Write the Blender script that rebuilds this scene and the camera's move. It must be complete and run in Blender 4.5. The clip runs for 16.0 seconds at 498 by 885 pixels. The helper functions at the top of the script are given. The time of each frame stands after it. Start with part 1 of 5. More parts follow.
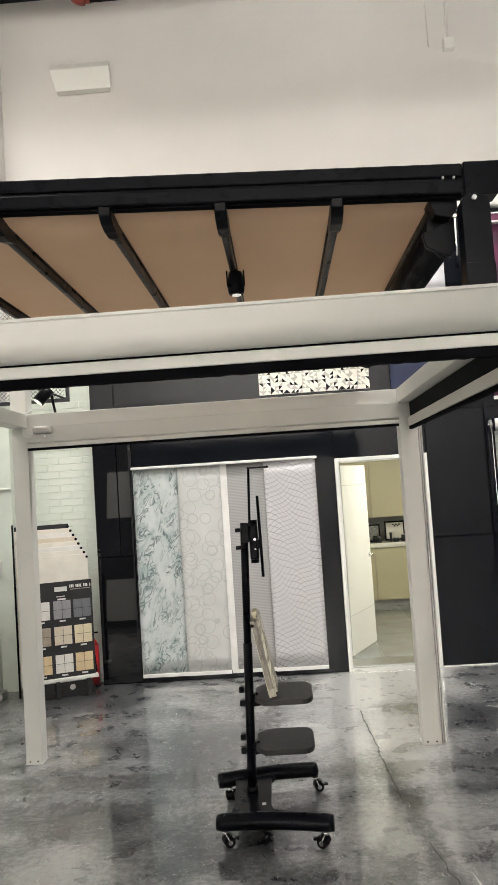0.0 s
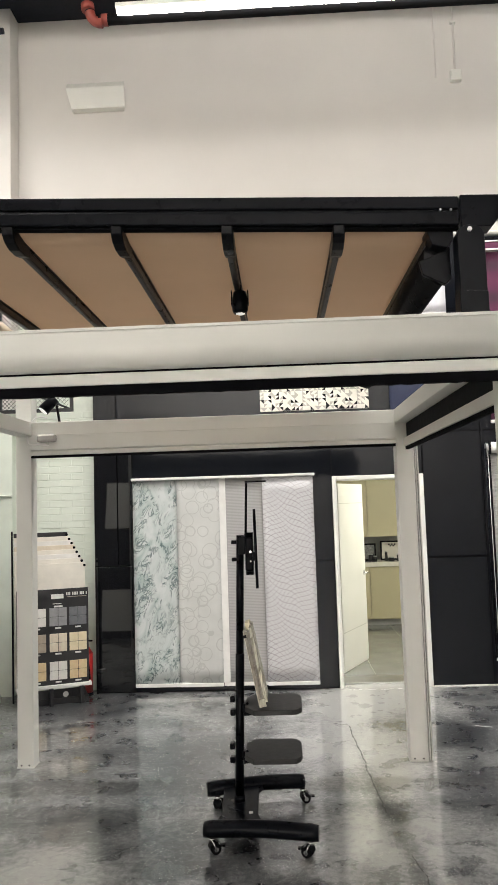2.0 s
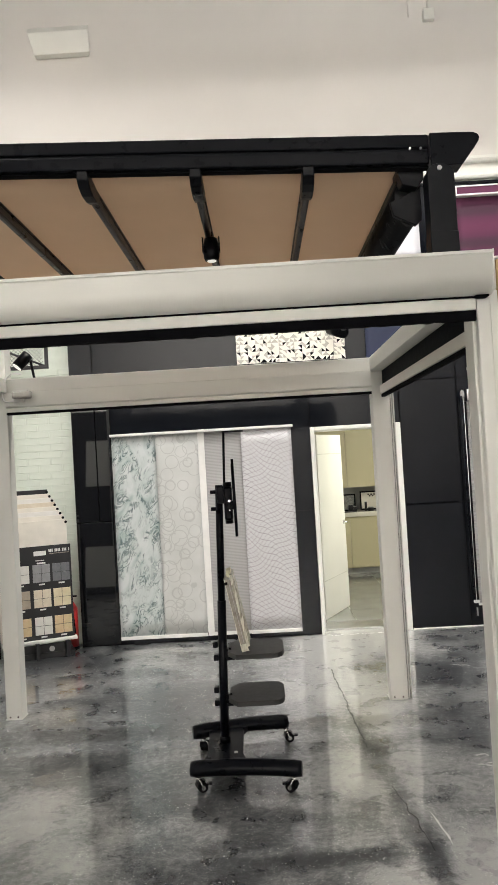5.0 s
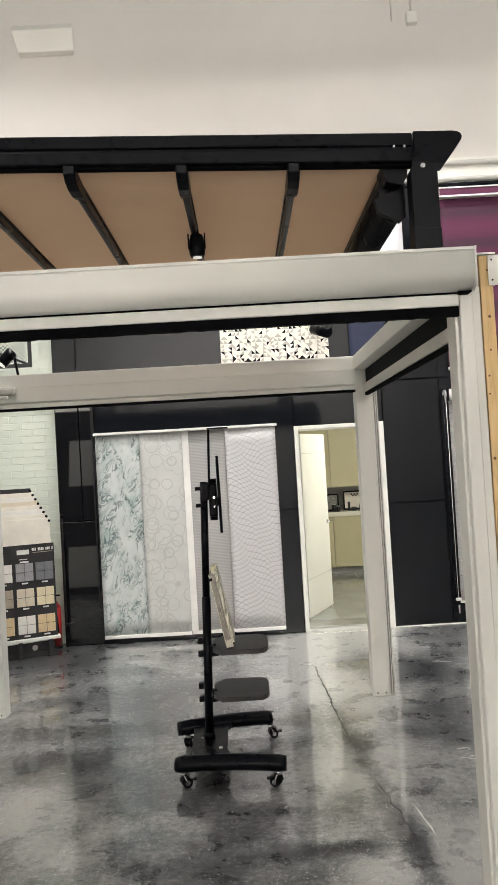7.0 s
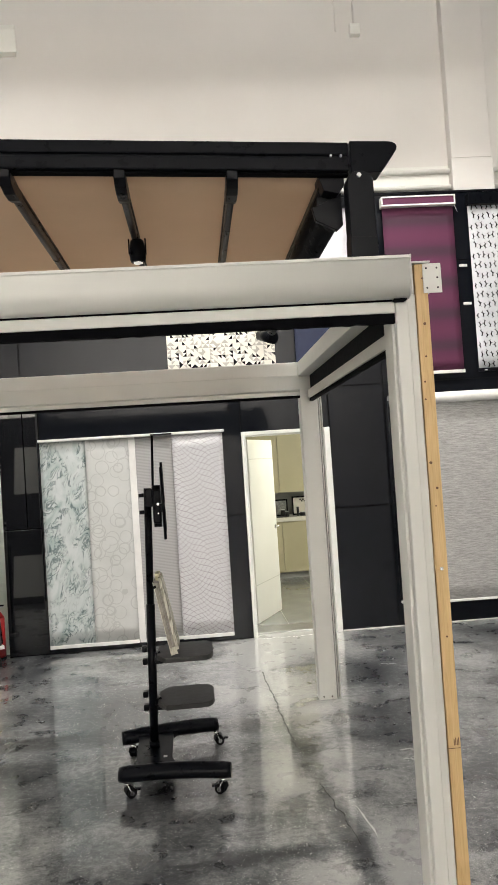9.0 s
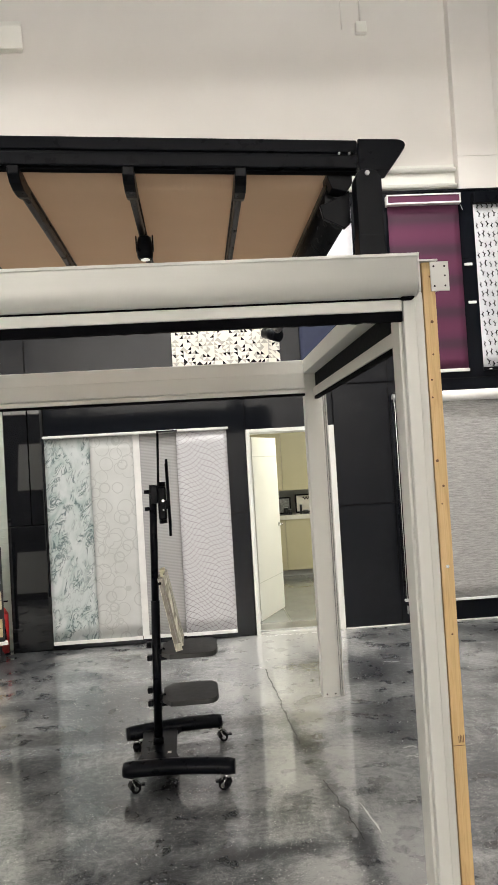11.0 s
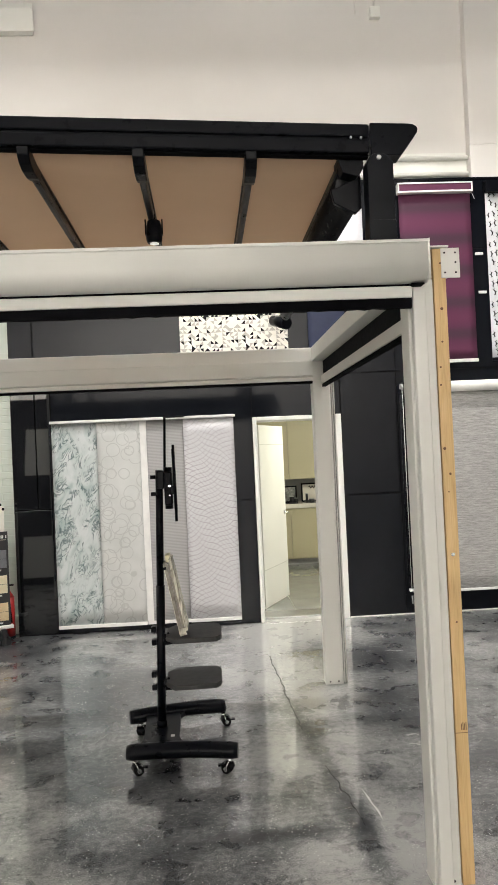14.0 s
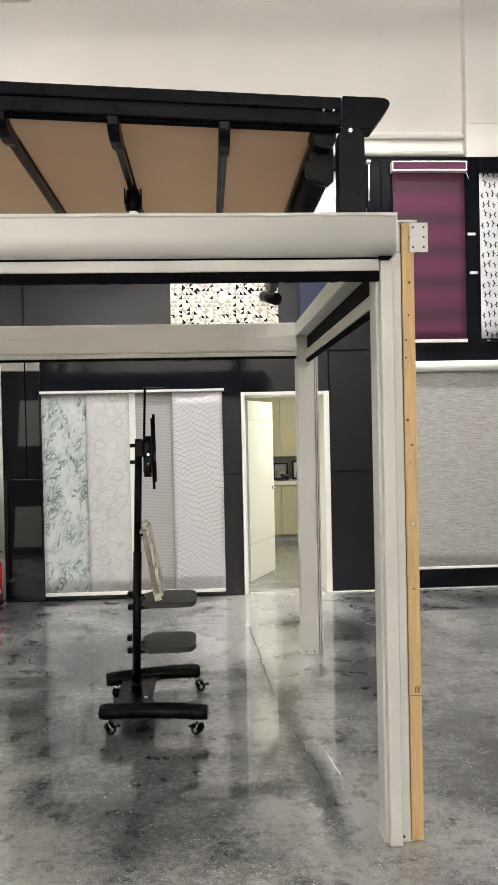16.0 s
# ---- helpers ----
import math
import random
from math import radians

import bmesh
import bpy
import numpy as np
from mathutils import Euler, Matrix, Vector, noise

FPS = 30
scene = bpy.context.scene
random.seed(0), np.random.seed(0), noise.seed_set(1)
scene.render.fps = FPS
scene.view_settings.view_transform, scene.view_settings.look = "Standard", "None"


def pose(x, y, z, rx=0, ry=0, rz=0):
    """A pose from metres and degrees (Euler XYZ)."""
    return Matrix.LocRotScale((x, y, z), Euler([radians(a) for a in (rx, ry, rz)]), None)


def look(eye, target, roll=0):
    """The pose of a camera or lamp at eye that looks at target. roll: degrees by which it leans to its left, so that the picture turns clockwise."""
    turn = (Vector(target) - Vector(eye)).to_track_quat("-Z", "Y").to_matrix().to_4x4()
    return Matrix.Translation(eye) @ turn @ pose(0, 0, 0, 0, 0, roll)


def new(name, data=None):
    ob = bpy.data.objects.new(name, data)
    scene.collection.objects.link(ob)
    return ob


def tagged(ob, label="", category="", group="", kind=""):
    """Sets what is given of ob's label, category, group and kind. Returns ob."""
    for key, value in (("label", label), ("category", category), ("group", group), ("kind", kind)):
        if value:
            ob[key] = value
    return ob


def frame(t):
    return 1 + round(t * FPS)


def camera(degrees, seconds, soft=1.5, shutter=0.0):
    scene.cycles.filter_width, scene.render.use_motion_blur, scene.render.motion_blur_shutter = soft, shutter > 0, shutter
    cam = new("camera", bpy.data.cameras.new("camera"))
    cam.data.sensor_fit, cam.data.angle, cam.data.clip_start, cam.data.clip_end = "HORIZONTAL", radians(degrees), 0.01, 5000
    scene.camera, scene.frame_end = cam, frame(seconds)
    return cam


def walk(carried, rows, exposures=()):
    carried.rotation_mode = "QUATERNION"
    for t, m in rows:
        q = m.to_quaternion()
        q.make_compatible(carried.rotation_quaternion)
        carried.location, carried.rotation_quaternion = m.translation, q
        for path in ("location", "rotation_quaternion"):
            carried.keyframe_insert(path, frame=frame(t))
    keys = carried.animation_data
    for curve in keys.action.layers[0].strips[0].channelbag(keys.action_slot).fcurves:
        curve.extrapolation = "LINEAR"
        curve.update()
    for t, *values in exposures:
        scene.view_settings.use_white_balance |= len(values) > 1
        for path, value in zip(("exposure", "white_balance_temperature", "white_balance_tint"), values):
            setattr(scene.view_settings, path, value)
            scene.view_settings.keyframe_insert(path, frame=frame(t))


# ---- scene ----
cam = camera(37.1, 16.0)
PATH = [
    (0, (0.502, 0.489, 1.832), (0.422, 2.483, 1.957), -3.7),
    (0.5, (0.467, 0.425, 1.839), (0.332, 2.411, 2.039), -2.8),
    (1, (0.473, 0.418, 1.822), (0.324, 2.403, 2.017), -2.1),
    (1.5, (0.49, 0.391, 1.818), (0.364, 2.379, 1.99), -1.6),
    (2, (0.514, 0.38, 1.813), (0.435, 2.371, 1.982), -1.8),
    (2.5, (0.544, 0.366, 1.808), (0.498, 2.358, 1.983), -2.2),
    (3, (0.554, 0.377, 1.8), (0.522, 2.369, 1.977), -2.9),
    (3.5, (0.561, 0.377, 1.792), (0.548, 2.372, 1.936), -3.1),
    (4, (0.551, 0.369, 1.779), (0.523, 2.367, 1.871), -3.2),
    (4.2, (0.549, 0.376, 1.778), (0.514, 2.375, 1.847), -3.4),
    (6.5, (0.506, 0.353, 1.741), (0.493, 2.352, 1.785), -2.9),
    (7, (0.523, 0.35, 1.738), (0.537, 2.35, 1.792), -3.3),
    (7.5, (0.556, 0.34, 1.752), (0.613, 2.338, 1.831), -3.9),
    (8, (0.579, 0.342, 1.742), (0.694, 2.336, 1.837), -4.1),
    (8.5, (0.577, 0.343, 1.733), (0.72, 2.337, 1.805), -4.0),
    (9, (0.57, 0.347, 1.735), (0.714, 2.341, 1.797), -3.7),
    (9.5, (0.565, 0.341, 1.736), (0.708, 2.335, 1.8), -3.4),
    (12, (0.548, 0.342, 1.73), (0.683, 2.337, 1.783), -3.4),
    (12.5, (0.551, 0.347, 1.733), (0.687, 2.342, 1.789), -3.3),
    (13, (0.553, 0.345, 1.723), (0.686, 2.34, 1.77), -3.2),
    (13.5, (0.554, 0.346, 1.721), (0.684, 2.342, 1.756), -3.1),
    (14, (0.55, 0.345, 1.716), (0.668, 2.342, 1.745), -2.6),
    (14.5, (0.545, 0.345, 1.705), (0.657, 2.342, 1.716), -2.2),
    (15, (0.573, 0.326, 1.678), (0.717, 2.32, 1.648), -2.1),
    (15.5, (0.616, 0.31, 1.68), (0.762, 2.305, 1.641), -1.8),
    (16, (0.681, 0.269, 1.662), (0.794, 2.265, 1.636), -1.2),
]
walk(cam, [(t, look(eye, target, roll)) for t, eye, target, roll in PATH])

# ---- light ----
world = bpy.data.worlds.new("world")
scene.world = world
world.use_nodes = True
world.node_tree.nodes["Background"].inputs[0].default_value = (0.9, 0.95, 1.0, 1)
world.node_tree.nodes["Background"].inputs[1].default_value = 0.02


def strip_lamp(x0, x1, y, z, watts, tilt, spread, deep, color=(0.985, 0.95, 0.905)):
    data = bpy.data.lights.new("strip_lamp", "AREA")
    data.shape, data.size, data.size_y, data.energy, data.color = "RECTANGLE", x1 - x0, deep, watts, color
    ob = new("strip_lamp", data)
    ob.location = ((x0 + x1) / 2, y, z)
    ob.rotation_euler = (radians(tilt), 0, 0)
    data.spread = radians(spread)
    return ob


# only the first strip is known; the rest are added fill out of view
STRIPS = [(-0.78, 4.0, 6.5), (-5.4, -1.8, 5.2), (-0.8, 4.6, 3.4), (-5.2, -1.2, 1.4), (-0.6, 5.2, 0.2), (-4.5, 4.5, -9.0)]
STRIP_Z = [6.13, 7.0, 7.0, 7.0, 7.0, 7.0]
WATTS = [(165,), (225,), (90, 165), (100,), (15, 35), (150, 5600)]
DEEP = [0.065, 0.6, 1.5, 0.6, 1.5, 0.8]
SPREAD = [105, 150, 180, 150, 180, 180]
# the last row is tilted back so wall_south bounces light forward
TILTS = [(0,), (0,), (-42, 48), (0,), (-42, 48), (38, -40)]
for (a, b, y), zz, watts, tilts, wide, deep in zip(STRIPS, STRIP_Z, WATTS, TILTS, SPREAD, DEEP):
    for w, tilt in zip(watts, tilts):
        strip_lamp(a, b, y, zz, w, tilt, wide, deep)


# ---- materials ----
class Net:
    """A node material in the making."""

    def __init__(self, name, base=(0.5, 0.5, 0.5), rough=0.5, metal=0.0):
        self.mat = bpy.data.materials.new(name)
        self.mat.use_nodes = True
        self.tree = self.mat.node_tree
        self.bsdf = self.tree.nodes["Principled BSDF"]
        self.put("Base Color", (*base, 1))
        self.put("Roughness", rough)
        self.put("Metallic", metal)
        self.coord = self.node("ShaderNodeTexCoord").outputs["Object"]

    def node(self, kind):
        return self.tree.nodes.new(kind)

    def link(self, a, b):
        self.tree.links.new(a, b)

    def put(self, socket, value):
        s = self.bsdf.inputs[socket]
        if isinstance(value, bpy.types.NodeSocket):
            self.link(value, s)
        else:
            s.default_value = value

    def scaled(self, sx, sy, sz):
        m = self.node("ShaderNodeMapping")
        m.inputs["Scale"].default_value = (sx, sy, sz)
        self.link(self.coord, m.inputs["Vector"])
        return m.outputs["Vector"]

    def noise(self, scale, detail=4, vector=None, distortion=0.0, rough=0.55):
        n = self.node("ShaderNodeTexNoise")
        n.inputs["Scale"].default_value, n.inputs["Detail"].default_value = scale, detail
        n.inputs["Distortion"].default_value, n.inputs["Roughness"].default_value = distortion, rough
        self.link(vector or self.coord, n.inputs["Vector"])
        return n.outputs["Fac"]

    def ramp(self, fac, stops):
        r = self.node("ShaderNodeValToRGB")
        el = r.color_ramp.elements
        while len(el) < len(stops):
            el.new(0.5)
        for e, (p, c) in zip(el, stops):
            e.position, e.color = p, (*c, 1) if len(c) == 3 else c
        self.link(fac, r.inputs[0])
        return r.outputs[0]

    def math(self, op, a, b=0.0, c=0.0):
        n = self.node("ShaderNodeMath")
        n.operation = op
        for i, v in enumerate((a, b, c)):
            if isinstance(v, bpy.types.NodeSocket):
                self.link(v, n.inputs[i])
            else:
                n.inputs[i].default_value = v
        return n.outputs[0]

    def axes(self):
        n = self.node("ShaderNodeSeparateXYZ")
        self.link(self.coord, n.inputs[0])
        return n.outputs

    def mix(self, fac, a, b):
        n = self.node("ShaderNodeMix")
        n.data_type = "RGBA"
        for i, v in ((0, fac), (6, a), (7, b)):
            if isinstance(v, bpy.types.NodeSocket):
                self.link(v, n.inputs[i])
            else:
                n.inputs[i].default_value = v if i == 0 else (*v, 1)
        return n.outputs[2]

    def bump(self, height, strength=0.2, distance=0.002):
        b = self.node("ShaderNodeBump")
        b.inputs["Strength"].default_value, b.inputs["Distance"].default_value = strength, distance
        self.link(height, b.inputs["Height"])
        self.put("Normal", b.outputs[0])

    def random(self):
        return self.node("ShaderNodeObjectInfo").outputs["Random"]


def painted(name, base, rough=0.45, vary=0.06, scale=3.0, grain=120, strength=0.08):
    """Paint with faint cloudy wear and a fine orange-peel relief."""
    n = Net(name, base, rough)
    lo = tuple(c * (1 - vary) for c in base)
    hi = tuple(min(1, c * (1 + vary * 0.5)) for c in base)
    n.put("Base Color", n.ramp(n.noise(scale, 5), [(0.3, lo), (0.7, hi)]))
    n.put("Roughness", n.math("MULTIPLY_ADD", n.noise(scale * 4, 3), 0.2, rough - 0.1))
    n.bump(n.noise(grain, 3), strength, 0.001)
    return n.mat


def plain(name, base, rough=0.5, metal=0.0):
    n = Net(name, base, rough, metal)
    n.put("Roughness", n.math("MULTIPLY_ADD", n.noise(30, 3), 0.15, rough - 0.07))
    n.put("Base Color", n.ramp(n.noise(9, 4), [(0.35, tuple(c * 0.9 for c in base)), (0.65, base)]))
    return n.mat


M_WALL = painted("wall_paint", (0.74, 0.715, 0.68), 0.7, 0.05, 0.8, 60, 0.15)
# greenish light at this end is put into the brick and mortar white
M_BRICK = painted("green_lit_brick_paint", (0.74, 0.79, 0.70), 0.45, 0.07, 6.0, 45, 0.5)
M_MORTAR = painted("green_lit_mortar_paint", (0.72, 0.77, 0.685), 0.6, 0.08, 8.0, 70, 0.5)
M_FRAME = painted("frame_white", (0.69, 0.69, 0.648), 0.52, 0.04, 2.0, 300, 0.05)
M_TRIM = painted("trim_white", (0.80, 0.80, 0.75), 0.4, 0.03, 3.0, 200, 0.05)
M_BLACK = painted("black_coat", (0.0030, 0.0036, 0.0055), 0.30, 0.15, 5.0, 400, 0.12)
M_BLACK.node_tree.nodes["Principled BSDF"].inputs["Specular IOR Level"].default_value = 0.08
M_RAFTER = painted("black_gloss_coat", (0.005, 0.0055, 0.007), 0.30, 0.15, 5.0, 400, 0.12)
M_RAFTER.node_tree.nodes["Principled BSDF"].inputs["Specular IOR Level"].default_value = 0.18
M_CAP = painted("black_moulded_cap", (0.0042, 0.0050, 0.0070), 0.36, 0.1, 5.0, 400, 0.1)
M_CAP.node_tree.nodes["Principled BSDF"].inputs["Specular IOR Level"].default_value = 0.10
M_DULL = painted("taupe_wall_paint", (0.40, 0.385, 0.365), 0.7, 0.06, 0.8, 60, 0.15)
M_RUBBER = plain("black_rubber", (0.006, 0.006, 0.007), 0.75)
M_GASKET = plain("black_brush", (0.004, 0.004, 0.005), 0.9)
M_SCREENF = plain("black_mesh_fabric", (0.004, 0.005, 0.0068), 0.6)
M_SCREENF.node_tree.nodes["Principled BSDF"].inputs["Specular IOR Level"].default_value = 0.04
for dull, level in ((M_RUBBER, 0.1), (M_GASKET, 0.04)):
    dull.node_tree.nodes["Principled BSDF"].inputs["Specular IOR Level"].default_value = level
M_CEIL = plain("ceiling_black", (0.004, 0.0058, 0.0135), 0.85)
M_JOIST = plain("joist_black", (0.008, 0.010, 0.019), 0.6)
M_ORANGE = plain("orange_coupling", (0.25, 0.045, 0.03), 0.45)
M_CHROME = plain("chrome", (0.72, 0.72, 0.72), 0.18, 1.0)
M_ZINC = plain("zinc", (0.55, 0.55, 0.54), 0.35, 1.0)
M_RED = plain("red_enamel", (0.35, 0.015, 0.015), 0.3)
M_BLUE = plain("blue_fabric", (0.012, 0.018, 0.05), 0.7)
M_CARDW = plain("white_card", (0.78, 0.74, 0.66), 0.35)
M_BOARD = plain("display_black", (0.014, 0.014, 0.016), 0.45)
M_CAB = painted("cabinet_laminate", (0.50, 0.46, 0.30), 0.35, 0.03, 2.0, 300, 0.04)
M_COUNTER = painted("countertop", (0.72, 0.70, 0.62), 0.25, 0.06, 14, 200, 0.03)
M_SPLASH = plain("grey_backsplash", (0.34, 0.35, 0.34), 0.3)
M_ROD = plain("white_plastic", (0.78, 0.775, 0.75), 0.55)
M_GREYPL = plain("grey_plastic", (0.32, 0.32, 0.31), 0.35)
M_LABEL = plain("paper_label", (0.75, 0.75, 0.72), 0.6)
M_PANELGLASS = plain("display_sheet_pale", (0.72, 0.76, 0.74), 0.3)
M_PANELGREY = plain("display_sheet_grey", (0.20, 0.21, 0.21), 0.4)
M_PANELSTONE = plain("display_sheet_stone", (0.50, 0.48, 0.44), 0.4)
M_PICT = plain("picture_violet", (0.16, 0.15, 0.18), 0.4)
M_SENSOR = plain("smoky_plastic", (0.42, 0.41, 0.38), 0.15)


def m_glow(name, color, strength):
    n = Net(name, color, 0.4)
    n.put("Emission Color", (*color, 1))
    n.put("Emission Strength", strength)
    return n.mat


M_GLOW = m_glow("lamp_diffuser", (1.0, 0.96, 0.9), 9.0)
# diffuser of the added, unseen fill strips
M_GLOWFILL = m_glow("added_fill_diffuser", (1.0, 0.96, 0.9), 0.9)
M_SPOTGLOW = m_glow("spot_lens", (1.0, 0.97, 0.9), 0.6)


def m_floor():
    n = Net("polished_concrete", (0.1, 0.1, 0.1), 0.4)
    cloud = n.noise(0.95, 9, distortion=0.3, rough=0.58)
    blot = n.noise(4.6, 8, distortion=0.15, rough=0.58)
    fine = n.noise(26, 8, rough=0.74)
    grit = n.noise(150, 5, rough=0.75)
    f = n.math("MULTIPLY_ADD", blot, 0.25, n.math("MULTIPLY", cloud, 0.62))
    f = n.math("MULTIPLY_ADD", fine, 0.42, f)
    f = n.math("MULTIPLY_ADD", grit, 0.62, f)
    x, y, z = n.axes()
    wander = n.noise(1.3, 5)
    # paler lane from the doorway: wear, with the door's reflection painted in
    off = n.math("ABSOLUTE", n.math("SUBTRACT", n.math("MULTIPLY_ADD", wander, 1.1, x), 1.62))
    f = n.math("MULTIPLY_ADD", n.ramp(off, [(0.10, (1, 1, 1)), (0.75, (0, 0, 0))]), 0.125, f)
    # a second, slanting lane, paler, fading out with y
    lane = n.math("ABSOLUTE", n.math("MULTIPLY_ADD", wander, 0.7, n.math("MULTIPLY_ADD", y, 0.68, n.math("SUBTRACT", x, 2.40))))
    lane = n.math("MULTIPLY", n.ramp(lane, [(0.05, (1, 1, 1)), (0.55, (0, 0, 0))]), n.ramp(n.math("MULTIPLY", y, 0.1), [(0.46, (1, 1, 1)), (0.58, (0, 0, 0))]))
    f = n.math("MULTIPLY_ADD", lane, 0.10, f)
    # plaster dust in front of the door sill, with the light there painted in
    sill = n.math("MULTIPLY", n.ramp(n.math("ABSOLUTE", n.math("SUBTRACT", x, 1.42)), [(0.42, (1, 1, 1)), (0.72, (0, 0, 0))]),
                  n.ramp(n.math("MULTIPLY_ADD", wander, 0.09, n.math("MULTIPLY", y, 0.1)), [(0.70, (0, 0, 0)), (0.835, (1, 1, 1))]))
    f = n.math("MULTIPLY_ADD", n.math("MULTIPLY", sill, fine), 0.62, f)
    # dark damp seam running beside the crack
    bend = n.math("MULTIPLY_ADD", y, 0.074, n.math("MULTIPLY_ADD", n.noise(2.2, 4), 0.24, x))
    seam = n.ramp(n.math("ABSOLUTE", n.math("SUBTRACT", bend, 1.575)), [(0.012, (1, 1, 1)), (0.095, (0, 0, 0))])
    reach = n.ramp(n.math("MULTIPLY", y, 0.1), [(0.30, (0, 0, 0)), (0.36, (1, 1, 1)), (0.50, (0.6, 0.6, 0.6)), (0.68, (0, 0, 0))])
    f = n.math("MULTIPLY_ADD", n.math("MULTIPLY", seam, reach), -0.18, n.math("SUBTRACT", f, 0.455))
    # dark scuff across the floor at the seam's near end
    across = n.math("ABSOLUTE", n.math("SUBTRACT", n.math("MULTIPLY_ADD", wander, 0.30, y), 3.83))
    scuff = n.math("MULTIPLY", n.ramp(across, [(0.015, (1, 1, 1)), (0.10, (0, 0, 0))]),
                   n.ramp(n.math("ABSOLUTE", n.math("SUBTRACT", x, 0.83)), [(0.24, (1, 1, 1)), (0.44, (0, 0, 0))]))
    f = n.math("MULTIPLY_ADD", scuff, -0.15, f)
    f = n.math("MULTIPLY_ADD", f, 1.2, -0.105)
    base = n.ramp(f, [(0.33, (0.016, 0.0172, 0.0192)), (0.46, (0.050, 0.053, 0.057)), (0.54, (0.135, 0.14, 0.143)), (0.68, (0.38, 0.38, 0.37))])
    # pale aggregate flecks, whitened to stand in for their glints
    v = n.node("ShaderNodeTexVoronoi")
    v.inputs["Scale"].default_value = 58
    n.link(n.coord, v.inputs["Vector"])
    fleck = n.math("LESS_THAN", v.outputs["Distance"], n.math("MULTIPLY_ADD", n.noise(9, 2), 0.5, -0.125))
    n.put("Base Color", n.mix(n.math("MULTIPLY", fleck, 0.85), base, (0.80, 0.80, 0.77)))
    n.put("Roughness", n.ramp(blot, [(0.3, (0.22,) * 3), (0.7, (0.40,) * 3)]))
    n.put("Specular IOR Level", 0.5)
    n.put("Coat Weight", 1.0)
    n.put("Coat Roughness", n.ramp(fine, [(0.35, (0.025,) * 3), (0.7, (0.075,) * 3)]))
    n.put("Coat IOR", 1.55)
    n.bump(n.math("MULTIPLY_ADD", grit, 0.35, n.noise(9, 3)), 0.12, 0.002)
    return n.mat


def m_tile_black():
    n = Net("black_gloss_tile", (0.012, 0.012, 0.014), 0.1)
    n.put("Base Color", n.ramp(n.noise(2.2, 5), [(0.3, (0.0036, 0.0044, 0.0066)), (0.75, (0.0058, 0.0069, 0.0098))]))
    n.put("Roughness", n.math("MULTIPLY_ADD", n.noise(3.0, 4), 0.08, 0.05))
    n.put("Specular IOR Level", 0.16)
    n.bump(n.noise(1.6, 2), 0.05, 0.01)
    return n.mat


# glossier copy of the black tile, added so a few tiles show reflections
def m_tile_mirror():
    n = Net("mirror_gloss_tile", (0.006, 0.0065, 0.008), 0.03)
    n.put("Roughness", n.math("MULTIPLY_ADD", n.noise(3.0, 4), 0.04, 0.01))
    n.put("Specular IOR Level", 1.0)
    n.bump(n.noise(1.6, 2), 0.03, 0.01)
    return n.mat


def m_canvas():
    n = Net("tan_canvas", (0.42, 0.30, 0.20), 0.75)
    n.put("Base Color", n.ramp(n.noise(1.8, 5), [(0.3, (0.60, 0.475, 0.35)), (0.7, (0.68, 0.545, 0.41))]))
    n.bump(n.noise(500, 2), 0.2, 0.001)
    thin = n.node("ShaderNodeBsdfTranslucent")
    thin.inputs["Color"].default_value = (0.56, 0.45, 0.345, 1)
    both = n.node("ShaderNodeMixShader")
    both.inputs[0].default_value = 0.45
    n.link(n.bsdf.outputs[0], both.inputs[1])
    n.link(thin.outputs[0], both.inputs[2])
    n.link(both.outputs[0], n.tree.nodes["Material Output"].inputs["Surface"])
    return n.mat


def m_cloth():
    n = Net("crumpled_cloth", (0.6, 0.5, 0.36), 0.8)
    n.put("Base Color", n.ramp(n.noise(12, 4), [(0.3, (0.50, 0.41, 0.29)), (0.7, (0.66, 0.56, 0.42))]))
    return n.mat


def m_pine():
    n = Net("pine_stud", (0.6, 0.4, 0.2), 0.55)
    g = n.noise(6, 6, n.scaled(9, 9, 0.55), 1.6)
    w = n.noise(70, 3, n.scaled(3, 3, 0.04))
    f = n.math("MULTIPLY_ADD", w, 0.35, n.math("MULTIPLY", g, 0.7))
    n.put("Base Color", n.ramp(f, [(0.35, (0.50, 0.32, 0.135)), (0.52, (0.62, 0.43, 0.20)), (0.7, (0.68, 0.49, 0.25))]))
    n.bump(w, 0.15, 0.001)
    return n.mat


def m_marble_cloth():
    n = Net("marbled_sheer", (0.7, 0.76, 0.75), 0.6)
    n.put("Specular IOR Level", 0.12)
    x, y, z = n.axes()
    rep = n.math("MULTIPLY", z, 1.47)
    tidy = n.node("ShaderNodeCombineXYZ")
    n.link(n.math("MULTIPLY_ADD", rep, -0.33, n.math("MULTIPLY", x, 1.0)), tidy.inputs[0])
    n.link(n.math("MULTIPLY_ADD", x, 0.35, n.math("MULTIPLY", rep, 0.34)), tidy.inputs[2])
    vec = tidy.outputs[0]
    big = n.noise(5.2, 3, vec, 1.4)
    veins = n.math("ABSOLUTE", n.math("SUBTRACT", n.noise(9.8, 4, vec, 2.2), 0.5))
    line = n.math("SUBTRACT", 1.0, n.math("MINIMUM", n.math("MULTIPLY", veins, 13), 1.0))
    where = n.ramp(big, [(0.46, (0, 0, 0)), (0.58, (1, 1, 1))])
    pale = n.ramp(n.noise(5.0, 4, vec, 1.8), [(0.36, (0.59, 0.62, 0.615)), (0.55, (0.50, 0.55, 0.54)), (0.70, (0.37, 0.44, 0.43))])
    n.put("Base Color", n.mix(n.math("MULTIPLY", n.math("MULTIPLY", line, where), 0.9), pale, (0.06, 0.10, 0.105)))
    return n.mat


